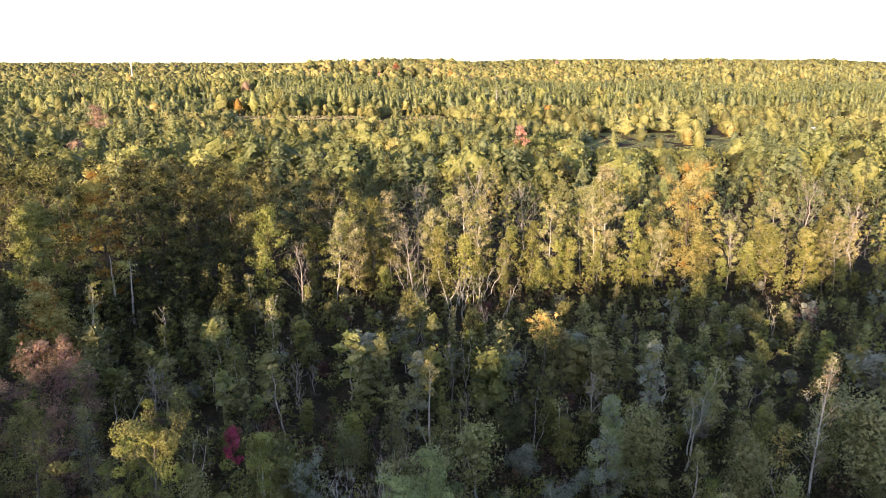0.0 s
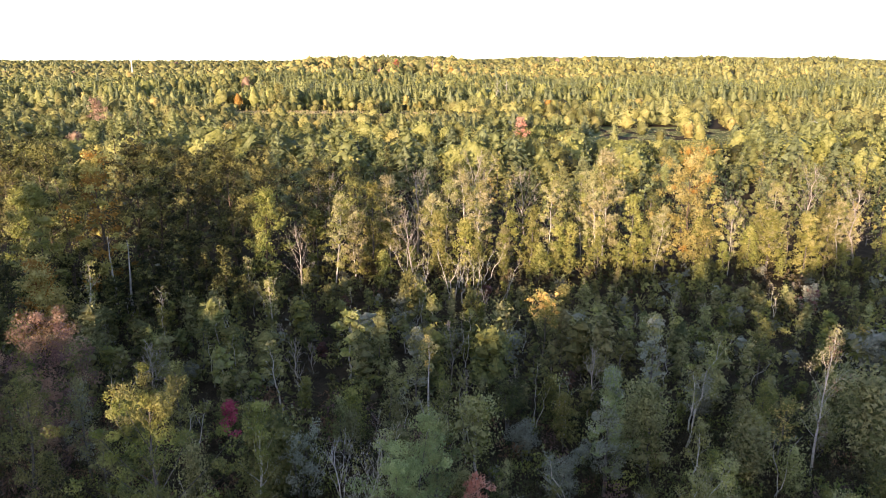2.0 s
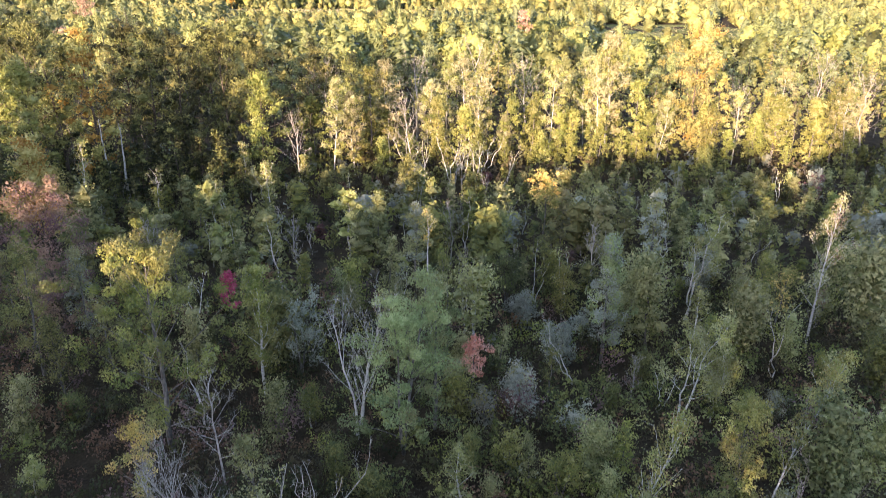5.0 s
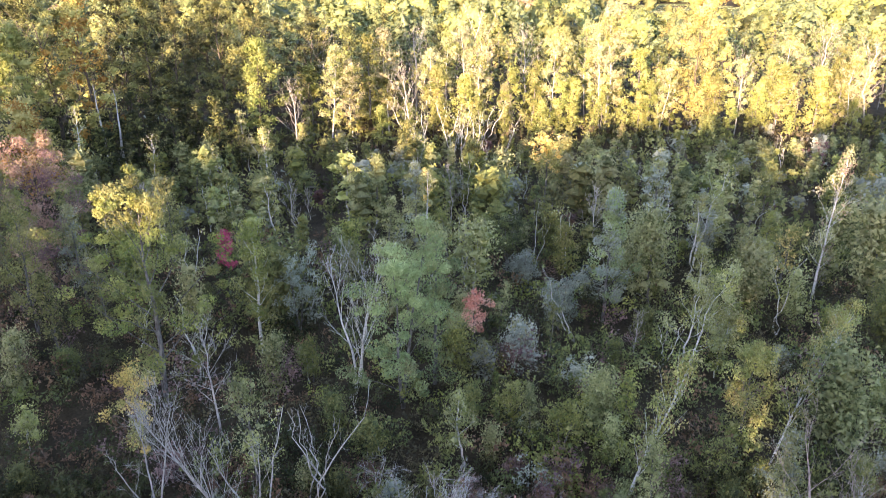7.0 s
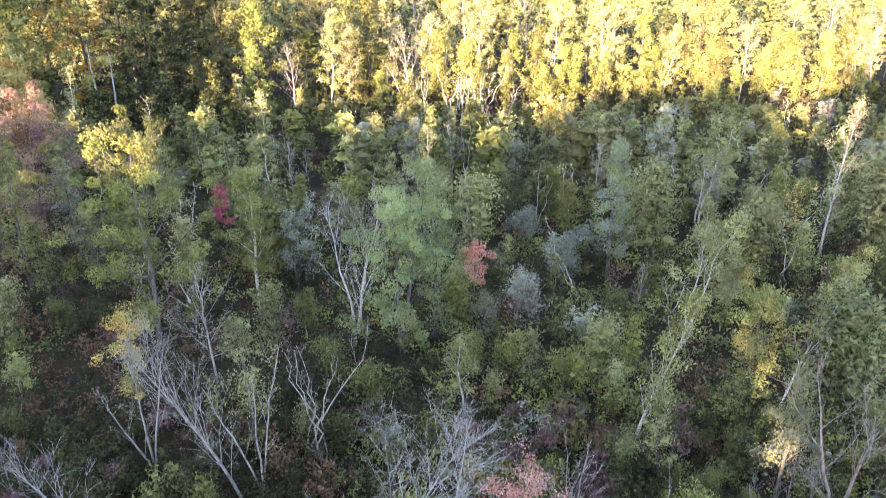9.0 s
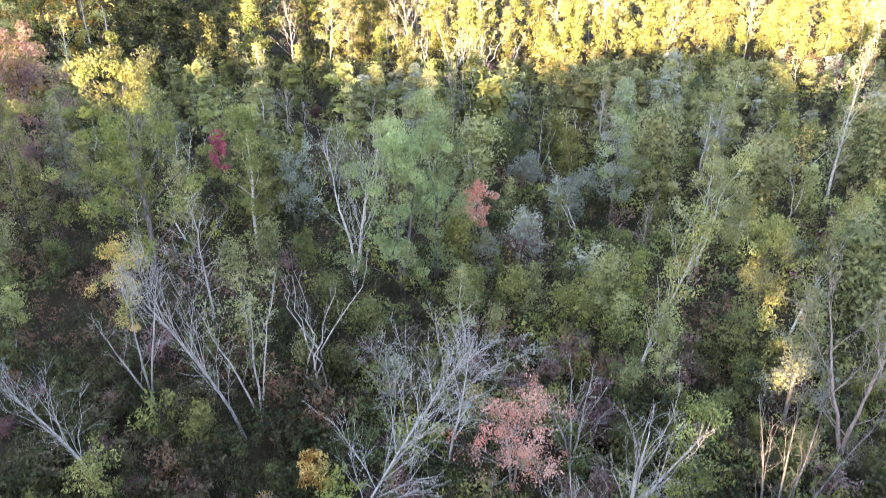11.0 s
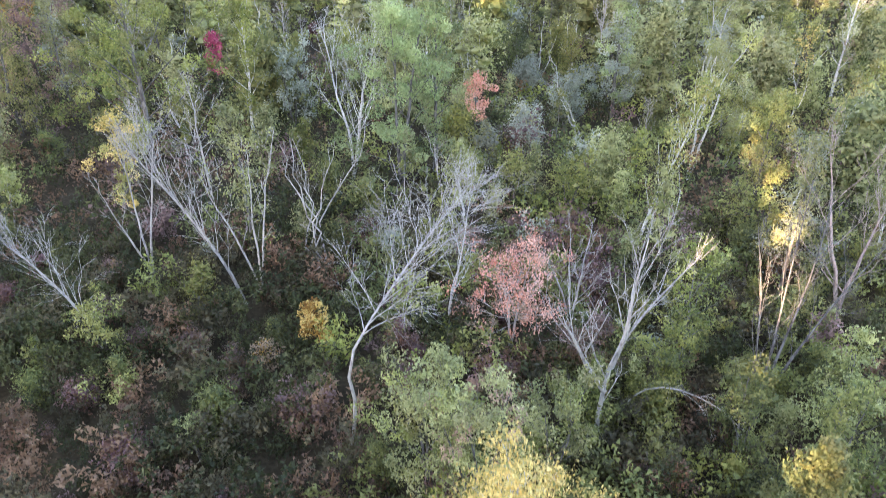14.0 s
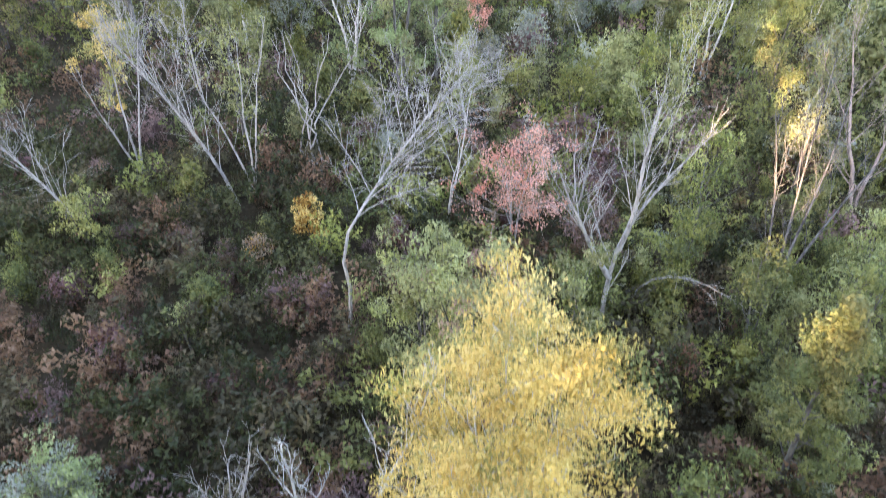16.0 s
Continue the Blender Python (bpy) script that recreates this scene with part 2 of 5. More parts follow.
# Shapes of crowns: how long a limb is at the height u of the crown (0 its foot, 1 its top).
CROWN = {
    "oval": lambda u: math.sin(math.pi * min(1, 0.15 + 0.83 * u)) ** 0.7,
    "cone": lambda u: (1.02 - u) ** 0.8,
    "round": lambda u: math.sin(math.pi * (0.22 + 0.70 * u)) ** 0.5,
    "vase": lambda u: 0.35 + 0.75 * u * (1.25 - u) * 2,
    "column": lambda u: 0.75 * (1.05 - u) ** 0.45,
}


def grow(rng, H, base=0.3, spread=0.25, limbs=14, rise=40, top_rise=70, crown="oval", curve=0.15, twigs=6, twiglets=0,
         wobble=0.02, lean=(0, 0), path=None, radius=0.012, stems=1, twig_len=0.42, fine=True, splay=None, paths=None):
    """The wood of a plant: stems, limbs with their twigs, and the places where leaves sit (place, limb's number, outward)."""
    stem_paths, limb_paths, anchors, ids, outs = [], [], [], [], []
    count = 0
    stems = len(paths) if paths else stems
    for s in range(stems):
        n = 10
        path = paths[s] if paths else path
        if path is not None:
            pts = spline(path, n)
        else:
            u = np.linspace(0, 1, n)
            w = np.cumsum(rng.normal(size=(n, 2)) * wobble * H / 3, axis=0)
            w -= w[0]
            sway = np.array(lean) * H
            if stems > 1:
                a = 2 * math.pi * (s + rng.random() * 0.6) / stems
                sway = sway + np.array((math.cos(a), math.sin(a))) * H * rng.uniform(0.08, 0.28)
            hs = H * (1 if s == 0 else rng.uniform(0.72, 0.98))
            if splay and s:
                # a ring of stems, the outer ones shorter
                out = splay * rng.uniform(0.3, 1.0)
                sway, hs = np.array((math.cos(a), math.sin(a))) * H * out, H * (1.0 - 1.25 * out)
            elif splay:
                sway = np.array(lean) * H
            pts = np.column_stack((w + sway[None] * (u ** 1.25)[:, None], u * hs))
        r0 = radius * H * (1 if stems == 1 else 0.7) + 0.012
        rad = r0 * (1 - 0.9 * np.linspace(0, 1, n)) + 0.006
        stem_paths.append((pts, rad))
        for i in range(max(3, limbs // stems)):
            f = (i + rng.uniform(0.2, 0.8)) / max(3, limbs // stems)
            u = base + (0.99 - base) * f
            k = u * (n - 1)
            k0 = min(int(k), n - 2)
            p0 = pts[k0] + (pts[k0 + 1] - pts[k0]) * (k - k0)
            az = 2.4 * (i + s * 3) + rng.uniform(-0.5, 0.5)
            el = math.radians(rise + (top_rise - rise) * f + rng.uniform(-10, 10))
            if path is not None:
                along = unit(pts[k0 + 1] - pts[k0])
            L = H * spread * CROWN[crown](f) * rng.uniform(0.75, 1.25) + 0.1
            d0 = np.array((math.cos(az) * math.cos(el), math.sin(az) * math.cos(el), math.sin(el)))
            if path is not None:
                d0 = unit(d0 + along * 1.1)
            m = 6 if fine else 4
            t = np.linspace(0, 1, m)[:, None]
            side = unit(np.cross(d0, (0, 0, 1)) + 1e-6) * rng.uniform(-0.25, 0.25)
            lp = p0 + L * (t * d0 + t ** 2 * np.array((0, 0, curve)) + t ** 2 * side + rng.normal(size=(m, 3)) * 0.025 * t)
            lr = np.linspace(max(0.009, r0 * 0.30 * (1 - 0.6 * f)), 0.004, m)
            mine = [(lp, lr)]
            for j in range(twigs):
                q = rng.uniform(0.12, 1.0)
                k = q * (m - 1)
                k0 = min(int(k), m - 2)
                a0 = lp[k0] + (lp[k0 + 1] - lp[k0]) * (k - k0)
                d = unit(d0 * 0.7 + rng.normal(size=3) * 0.55 + np.array((0, 0, 0.15 + curve * 0.6)))
                l2 = L * twig_len * (1.15 - 0.6 * q) * rng.uniform(0.6, 1.3) + 0.05
                tt = np.linspace(0, 1, 3 if fine else 2)[:, None]
                tp = a0 + l2 * (tt * d + tt ** 2 * np.array((0, 0, curve * 0.6)) + rng.normal(size=(len(tt), 3)) * 0.05 * tt)
                mine.append((tp, np.array((0.008, 0.005, 0.003))[:len(tt)] * (1 + 0.03 * H)))
                for w in (0.7,):
                    anchors.append(tp[0] + (tp[-1] - tp[0]) * w)
                    ids.append(count * 31 + j)
                    outs.append(d0)
                for _ in range(twiglets):
                    w = rng.uniform(0.25, 0.95)
                    b0 = tp[0] + (tp[-1] - tp[0]) * w
                    e = unit(d + rng.normal(size=3) * 0.5 + np.array((0, 0, curve)))
                    l3 = l2 * rng.uniform(0.3, 0.6)
                    mine.append((np.array((b0, b0 + e * l3 * 0.5 + rng.normal(size=3) * 0.02, b0 + e * l3)), np.array((0.005, 0.0035, 0.002)) * (1 + 0.03 * H)))
            limb_paths.append(mine)
            count += 1
    return stem_paths, limb_paths, np.array(anchors), np.array(ids), np.array(outs)


def part(name, me, parent, label="", kind=""):
    ob = new(name, me)
    ob.parent = parent
    return tagged(ob, label, kind=kind)


def tree(name, label, category, group, m, seed, H, palette=None, bark="grey", leaf=0.3, n_leaves=900, fuzz=0.25, hang=0.2, split=False,
         second=None, share=0.0, width=0.62, core=0.0, loose=False, **shape):
    """One tree or bush as a thing: an Empty at its foot with trunk, branches and crown under it."""
    rng = np.random.default_rng(seed)
    stem, limb, anchors, ids, outs = grow(rng, H, **shape)
    if shape.get("path") is None and shape.get("paths") is None:
        # the crown's top, not the stem's, is the given height
        k = H / (max(anchors[:, 2].max(), stem[0][0][:, 2].max()) + (0.5 * fuzz if palette else 0))
        stem, limb, anchors = [(p * k, r) for p, r in stem], [[(p * k, r) for p, r in mine] for mine in limb], anchors * k
    root = new(name)
    root.empty_display_size = 0.3
    root.matrix_basis = m
    tagged(root, label, category, group)
    v, f = tubes(stem, 7 if H > 3 else 5)
    part("trunk", mesh_of("trunk", v, f, [BARK[bark]], smooth=True), root)
    boughs = []
    if split:
        for mine in limb:
            v, f = tubes(mine[:1], 5)
            v2, f2 = tubes(mine[1:], 3) if len(mine) > 1 else (v[:0], f[:0])
            boughs.append(part("limb", mesh_of("limb", np.vstack((v, v2)), np.vstack((f, f2 + len(v))), [BARK[bark]], smooth=True), root))
    else:
        v, f = tubes([p for mine in limb for p in mine], 3)
        part("branchwork", mesh_of("branchwork", v, f, [BARK[bark]], smooth=True), root, kind="stuff")
    if palette:
        pick = rng.integers(0, len(anchors), n_leaves)
        ball = unit(rng.normal(size=(n_leaves, 3)))
        size = np.random.default_rng(seed + 3).uniform(0.6, 1.35, len(anchors))[pick][:, None]
        c = anchors[pick] + ball * np.array((1.15, 1.15, 0.85)) * fuzz * size * (rng.uniform(0.15, 1.4, (n_leaves, 1)) ** 0.7 if loose else rng.uniform(0.35, 1.0, (n_leaves, 1)) ** 0.5)
        away = unit(c * np.array((1, 1, 0)) + 1e-6) * 0.7 if loose else outs[pick] * 0.6
        v, f = leaves(rng, c, np.full(n_leaves, leaf), ball * (0.7 if loose else 1.6) + away + np.array((0, 0, 0.8 if loose else 0.5)), hang, width)
        clump = np.random.default_rng(seed + 1).random(ids.max() + 1)[ids[pick]]
        tint = 0.15 + 0.5 * clump + 0.25 * rng.random(n_leaves)
        mats, idx = [LEAF[palette]], None
        if second:
            mats.append(LEAF[second])
            idx = (np.random.default_rng(seed + 2).random(ids.max() + 1)[ids[pick]] < share).astype(int)
        if split:
            # each limb carries its own foliage
            owner = ids[pick] // 31
            for k, wood in enumerate(boughs):
                mine = owner == k
                if mine.any():
                    me = mesh_of("foliage", v.reshape(-1, 3, 3)[mine].reshape(-1, 3), np.arange(3 * mine.sum()).reshape(-1, 3), mats, tint[mine], None if idx is None else idx[mine])
                    part("foliage", me, wood)
        else:
            if core:
                u, g = clumps(rng, anchors, core * fuzz * np.random.default_rng(seed + 3).uniform(0.6, 1.35, len(anchors))[:, None] * np.array((1.1, 1.1, 0.85)), OCT_V, OCT_F)
                f = np.vstack((f, g + len(v)))
                v = np.vstack((v, u))
                tint = np.concatenate((tint, np.repeat(0.5 * np.random.default_rng(seed + 1).random(ids.max() + 1)[ids] + 0.2, 8)))
                if idx is not None:
                    idx = np.concatenate((idx, np.repeat((np.random.default_rng(seed + 2).random(ids.max() + 1)[ids] < share).astype(int), 8)))
            part("crown", mesh_of("crown", v, f, mats, tint, idx), root)
    return root


def stand(x, y, turn=0.0, scale=1.0, z=None, tip=(0, 0)):
    """The pose of a plant on the ground, turned, scaled and tipped (degrees)."""
    z = ground_height(x, y) - 0.05 if z is None else z
    return pose(x, y, z, tip[0], tip[1], turn) @ Matrix.Diagonal((scale, scale, scale, 1))


KINDS = {}


def plant(kind, x, y, h, turn=0.0, tip=(0, 0)):
    """Stands a plant of a kind there: the first of each variant is grown, the later ones are copies, scaled to their height."""
    spec = KINDS[kind]
    made = spec.setdefault("made", [])
    if len(made) < spec["variants"]:
        ob = tree(spec["name"], spec["label"], spec["category"], spec["group"], stand(x, y, turn, tip=tip), spec["seed"] + len(made), h, **spec["shape"])
        made.append((ob, h))
        return ob
    spec["turn"] = spec.get("turn", 0) + 1
    ob, h0 = made[spec["turn"] % len(made)]
    return copy_thing(ob, stand(x, y, turn, h / h0, tip=tip))


def kind(key, name, label, category, group, variants, seed, **shape):
    shape.setdefault("fine", key.startswith("near"))
    KINDS[key] = dict(name=name, label=label, category=category, group=group, variants=variants, seed=seed, shape=shape)


# ---- terrain ----
def smooth(a, b, v):
    t = np.clip((np.asarray(v, float) - a) / (b - a), 0, 1)
    return t * t * (3 - 2 * t)


def ground_height(x, y):
    """Flat wet ground near the drone, gently rising to low wooded hills far off."""
    x, y = np.asarray(x, float), np.asarray(y, float)
    small = 0.25 * np.sin(x * 0.21 + 1.3) * np.sin(y * 0.17) + 0.15 * np.sin(x * 0.53) * np.sin(y * 0.47 + 2)
    roll = 3.0 * np.sin(x / 47 + 2 * np.sin(y / 190)) + 2.0 * np.sin(x / 83 + y / 120)
    hill = (18 + roll) * smooth(520, 1000, y) * np.exp(-((x + 110) / 170) ** 4) + (15 + roll) * smooth(700, 1500, y) * smooth(-50, 350, x)
    side = x / np.maximum(np.abs(y), 1.0)
    hill = hill * smooth(0.66, 0.5, side)
    far = 6 * smooth(900, 2600, y) * smooth(-0.55, -0.2, side) + 3 * np.sin(x * 0.0031 + 1) * smooth(900, 2000, y) - 66 * smooth(0.52, 0.68, side) * smooth(500, 2600, y)
    # unseen rise behind the drone that lifts the shading wood
    back = 15 * smooth(-45, -105, y)
    h = small * smooth(2500, 200, np.hypot(x, y)) + np.maximum(hill, far) + back
    return float(h) if h.ndim == 0 else h


def ground_sheet():
    """One sheet from behind the drone to the horizon, finer near by."""
    g = np.concatenate((np.linspace(0, 1, 30) * 120, 120 * 1.085 ** np.arange(1, 49)))
    xs = np.concatenate((-g[:0:-1], g))
    ys = np.concatenate((-g[:0:-1], g))
    X, Y = np.meshgrid(xs, ys)
    V = np.column_stack((X.ravel(), Y.ravel(), ground_height(X.ravel(), Y.ravel())))
    n = len(xs)
    i = (np.arange(len(ys) - 1)[:, None] * n + np.arange(n - 1)[None]).ravel()
    F = np.stack((i, i + 1, i + 1 + n, i + n), 1)
    me = mesh_of("ground", V, F, [FLOOR], smooth=True)
    return tagged(new("ground", me), "damp dark forest floor of leaf litter and moss", "ground", kind="structure")


def patch(name, label, cx, cy, rx, ry, mat, seed, lift=0.06, category="field"):
    """A clearing of uneven outline lying on the ground."""
    rng = np.random.default_rng(seed)
    k, rings = 48, 7
    wob = 1 + 0.12 * np.sin(np.arange(k) * 2 * np.pi / k * 3 + rng.random() * 6) + 0.07 * rng.normal(size=k)
    V, F = [], []
    for r in range(1, rings + 1):
        a = np.arange(k) * 2 * np.pi / k
        x, y = cx + rx * np.cos(a) * wob * r / rings, cy + ry * np.sin(a) * wob * r / rings
        V.append(np.column_stack((x, y, ground_height(x, y) + lift)))
    V = np.vstack(V)
    for r in range(rings - 1):
        i, j = np.arange(k), (np.arange(k) + 1) % k
        F.append(np.stack((r * k + i, (r + 1) * k + i, (r + 1) * k + j, r * k + j), 1))
    F.append(np.stack([np.array((a, a + 1, k - 2 - a, k - 1 - a)) for a in range(k // 2 - 1)]))
    me = mesh_of(name, V, np.vstack(F), [mat], smooth=True)
    return tagged(new(name, me), label, category, kind="structure")


ground_sheet()
# ---- clearings, tracks and far fields ----
patch("field", "mown grass clearing with long tree shadows", 98, 318, 58, 34, GRASS, 1)
patch("field", "open grass strip between the woods", -92, 450, 46, 20, GRASS, 2)
patch("field", "open grass strip between the woods", -14, 452, 16, 18, STRAW, 3, 0.05)
patch("field", "bank of dry reddish grass beside the wood", -188, 575, 45, 40, STRAW, 4)
patch("field", "pale distant farm field among dark woods", -1150, 2050, 240, 150, GRASS, 5)
patch("field", "pale distant farm field among dark woods", -500, 1900, 200, 90, GRASS, 6)
patch("field", "pale stubble field on the far slope", 960, 1650, 60, 70, STRAW, 7)


def track(name, label, pts, width, mat, lift=0.1):
    """A gravel track laid on the ground along a few points."""
    p = spline([(x, y, 0) for x, y in pts], 40)
    d = unit(np.gradient(p, axis=0))
    s = np.column_stack((-d[:, 1], d[:, 0], d[:, 2] * 0))
    rows = [p + s * width * k for k in (-0.5, 0, 0.5)]
    V = np.vstack(rows)
    V[:, 2] = ground_height(V[:, 0], V[:, 1]) + lift
    i = np.concatenate([np.arange(39) + r * 40 for r in (0, 1)])
    F = np.stack((i, i + 1, i + 41, i + 40), 1)
    return tagged(new(name, mesh_of(name, V, F, [mat], smooth=True)), label, "track", kind="structure")


track("gravel_track", "pale gravel track crossing the grass strip", [(-142, 458), (-110, 462), (-75, 460), (-45, 452)], 5, GRAVEL)


# ---- woods far off: one object for each belt ----
def hull(rng, radius, z0, z1, rings, sides, rough):
    """The closed mass of a crown: rings round the stem with lobes and dents."""
    u = np.linspace(0, 1, rings)
    z = z0 + (z1 - z0) * u
    a = np.arange(sides) * 2 * np.pi / sides + 0.35 * np.arange(rings)[:, None]
    lobe = 0.82 + 0.22 * np.sin(2 * a + rng.random() * 6.28 + 4 * u[:, None]) + 0.18 * np.sin(3 * a + rng.random() * 6.28 - 7 * u[:, None])
    r = np.maximum(radius(z), 0.012)[:, None] * lobe * rng.uniform(1 - rough, 1 + rough, (rings, sides))
    v = np.stack((np.cos(a) * r, np.sin(a) * r, z[:, None] + rng.normal(size=(rings, sides)) * 0.025), -1).reshape(-1, 3)
    i = (np.arange(rings - 1)[:, None] * sides + np.arange(sides)[None]).ravel()
    k = (np.arange(rings - 1)[:, None] * sides + (np.arange(sides)[None] + 1) % sides).ravel()
    return v, np.vstack((np.stack((i, k, k + sides), 1), np.stack((i, k + sides, i + sides), 1)))


def over(rng, v, f, n, out):
    """Places on a hull, a little inside or outside of it, with the way they face."""
    k = rng.integers(0, len(f), n)
    w = rng.dirichlet((1, 1, 1), n)
    p = (v[f[k]] * w[:, :, None]).sum(1)
    d = unit(np.cross(v[f[k, 1]] - v[f[k, 0]], v[f[k, 2]] - v[f[k, 0]]))
    return p * np.array((1, 1, 0)) * rng.uniform(0.95, 1.45, (n, 1)) + p * np.array((0, 0, 1)) + d * rng.uniform(-0.3, 0.8, (n, 1)) * out, d


GRAIN = ((20, 8, 11), (9, 6, 8), (6, 5, 6), (0, 4, 5))


def lump_proto(rng, n, size, wide=0.3, lumps=11):
    """A broad-leaved crown one metre high: a lobed mass of foliage with loose leaves over it."""
    rings, sides = next((a, b) for c, a, b in GRAIN if lumps >= c)
    mid = rng.uniform(0.48, 0.62)
    v, f = hull(rng, lambda z: wide * np.sqrt(np.clip(1 - ((z - mid) / np.where(z > mid, 1.0 - mid, mid - 0.02)) ** 2, 0.0, 1)), 0.05, 0.985, rings, sides, 0.3)
    p, d = over(rng, v, f, n, size * 0.7)
    u, g = leaves(rng, p, np.full(n, size), d * 1.7 + np.array((0, 0, 0.5)), 0.1, 0.9)
    v = v * np.array((0.84, 0.84, 0.97))
    return np.vstack((v, u)), np.vstack((f, g + len(v))), np.concatenate((rng.uniform(0.15, 0.45, len(f)), rng.uniform(0.2, 0.8, n)))


def fir_proto(rng, n, size, wide=0.16, lumps=11):
    """A conifer one metre high: tiers of boughs that shorten upward, with sprays pointing outward."""
    rings, sides = next((a, b) for c, a, b in GRAIN if lumps >= c)
    rings = rings * 2 if lumps >= 20 else rings + 1
    v, f = hull(rng, lambda z: wide * 1.15 * (1.0 - z) ** 0.75 * (0.72 + 0.5 * (np.arange(rings) % 2)), 0.03, 0.99, rings, sides, 0.42)
    p, d = over(rng, v, f, n, size * 0.6)
    d[:, 2] = -0.15
    d = unit(d)
    s = (size * rng.uniform(0.6, 1.2, n) * (1.15 - 0.7 * p[:, 2]))[:, None]
    b = np.column_stack((-d[:, 1], d[:, 0], rng.normal(size=n) * 0.6)) * s * 0.5
    u = np.stack((p - d * s * 0.5 + b, p - d * s * 0.5 - b, p + d * s * 0.7), 1).reshape(-1, 3)
    v = v * np.array((0.84, 0.84, 0.98))
    return np.vstack((v, u)), np.vstack((f, np.arange(n * 3).reshape(n, 3) + len(v))), np.concatenate((rng.uniform(0.15, 0.45, len(f)), rng.uniform(0.2, 0.8, n)))


def belt(name, label, category, protos, mats, x, y, h, which, mat, turn, shade):
    """Many plants joined into one object: each a turned, scaled copy of one of the shapes."""
    vs, fs, ts, ms, k = [], [], [], [], 0
    z = ground_height(x, y)
    for j, (v, f, t) in enumerate(protos):
        i = np.nonzero(which == j)[0]
        if not len(i):
            continue
        co, si = np.cos(turn[i])[:, None], np.sin(turn[i])[:, None]
        hh = h[i][:, None]
        V = np.stack((x[i][:, None] + hh * (v[None, :, 0] * co - v[None, :, 1] * si),
                      y[i][:, None] + hh * (v[None, :, 0] * si + v[None, :, 1] * co),
                      z[i][:, None] + hh * v[None, :, 2]), -1)
        F = f[None] + (np.arange(len(i)) * len(v))[:, None, None] + k
        vs.append(V.reshape(-1, 3)), fs.append(F.reshape(-1, f.shape[1]))
        ts.append(np.clip(0.04 + 0.4 * t[None] + 0.6 * shade[i][:, None], 0, 1).ravel())
        ms.append(np.repeat(mat[i], len(f)))
        k += len(i) * len(v)
    me = mesh_of(name, np.vstack(vs), np.vstack(fs), mats, np.concatenate(ts), np.concatenate(ms), smooth=True)
    return tagged(new(name, me), label, category, kind="stuff")


def jitter(rng, x0, x1, y0, y1, step, shake=0.55):
    """Places on a shaken grid."""
    gx, gy = np.meshgrid(np.arange(x0, x1, step), np.arange(y0, y1, step))
    x, y = gx.ravel() + rng.uniform(-shake, shake, gx.size) * step, gy.ravel() + rng.uniform(-shake, shake, gx.size) * step
    return x, y


def slow(x, y, s, k=0.0):
    """A slow drift between 0 and 1 over the land."""
    return 0.5 + 0.25 * np.sin(x / s + 1.7 * np.sin(y / s * 0.7 + k) + k) + 0.25 * np.sin(y / s * 1.1 + 1.3 * np.sin(x / s * 0.6 + 2 * k))


FIELDS = [(98, 318, 58, 34), (-92, 450, 46, 20), (-14, 452, 16, 18), (-188, 575, 45, 40), (-1150, 2050, 240, 150), (-500, 1900, 200, 90), (960, 1650, 60, 70), (173, 322, 12, 18)]


def in_field(x, y, grow_by=0.0):
    inside = np.zeros(np.shape(x), bool)
    for cx, cy, rx, ry in FIELDS:
        inside |= ((x - cx) / (rx + grow_by)) ** 2 + ((y - cy) / (ry + grow_by)) ** 2 < 1
    return inside


def seen(x, y, margin=9.0):
    return np.abs(x) < 0.63 * y + margin


FAR_LEAF = ["olive", "yellow_green", "gold", "green", "pine", "spruce", "orange", "rose_tan", "dark_green", "crimson"]
FAR_MATS = [LEAF[k] for k in FAR_LEAF]


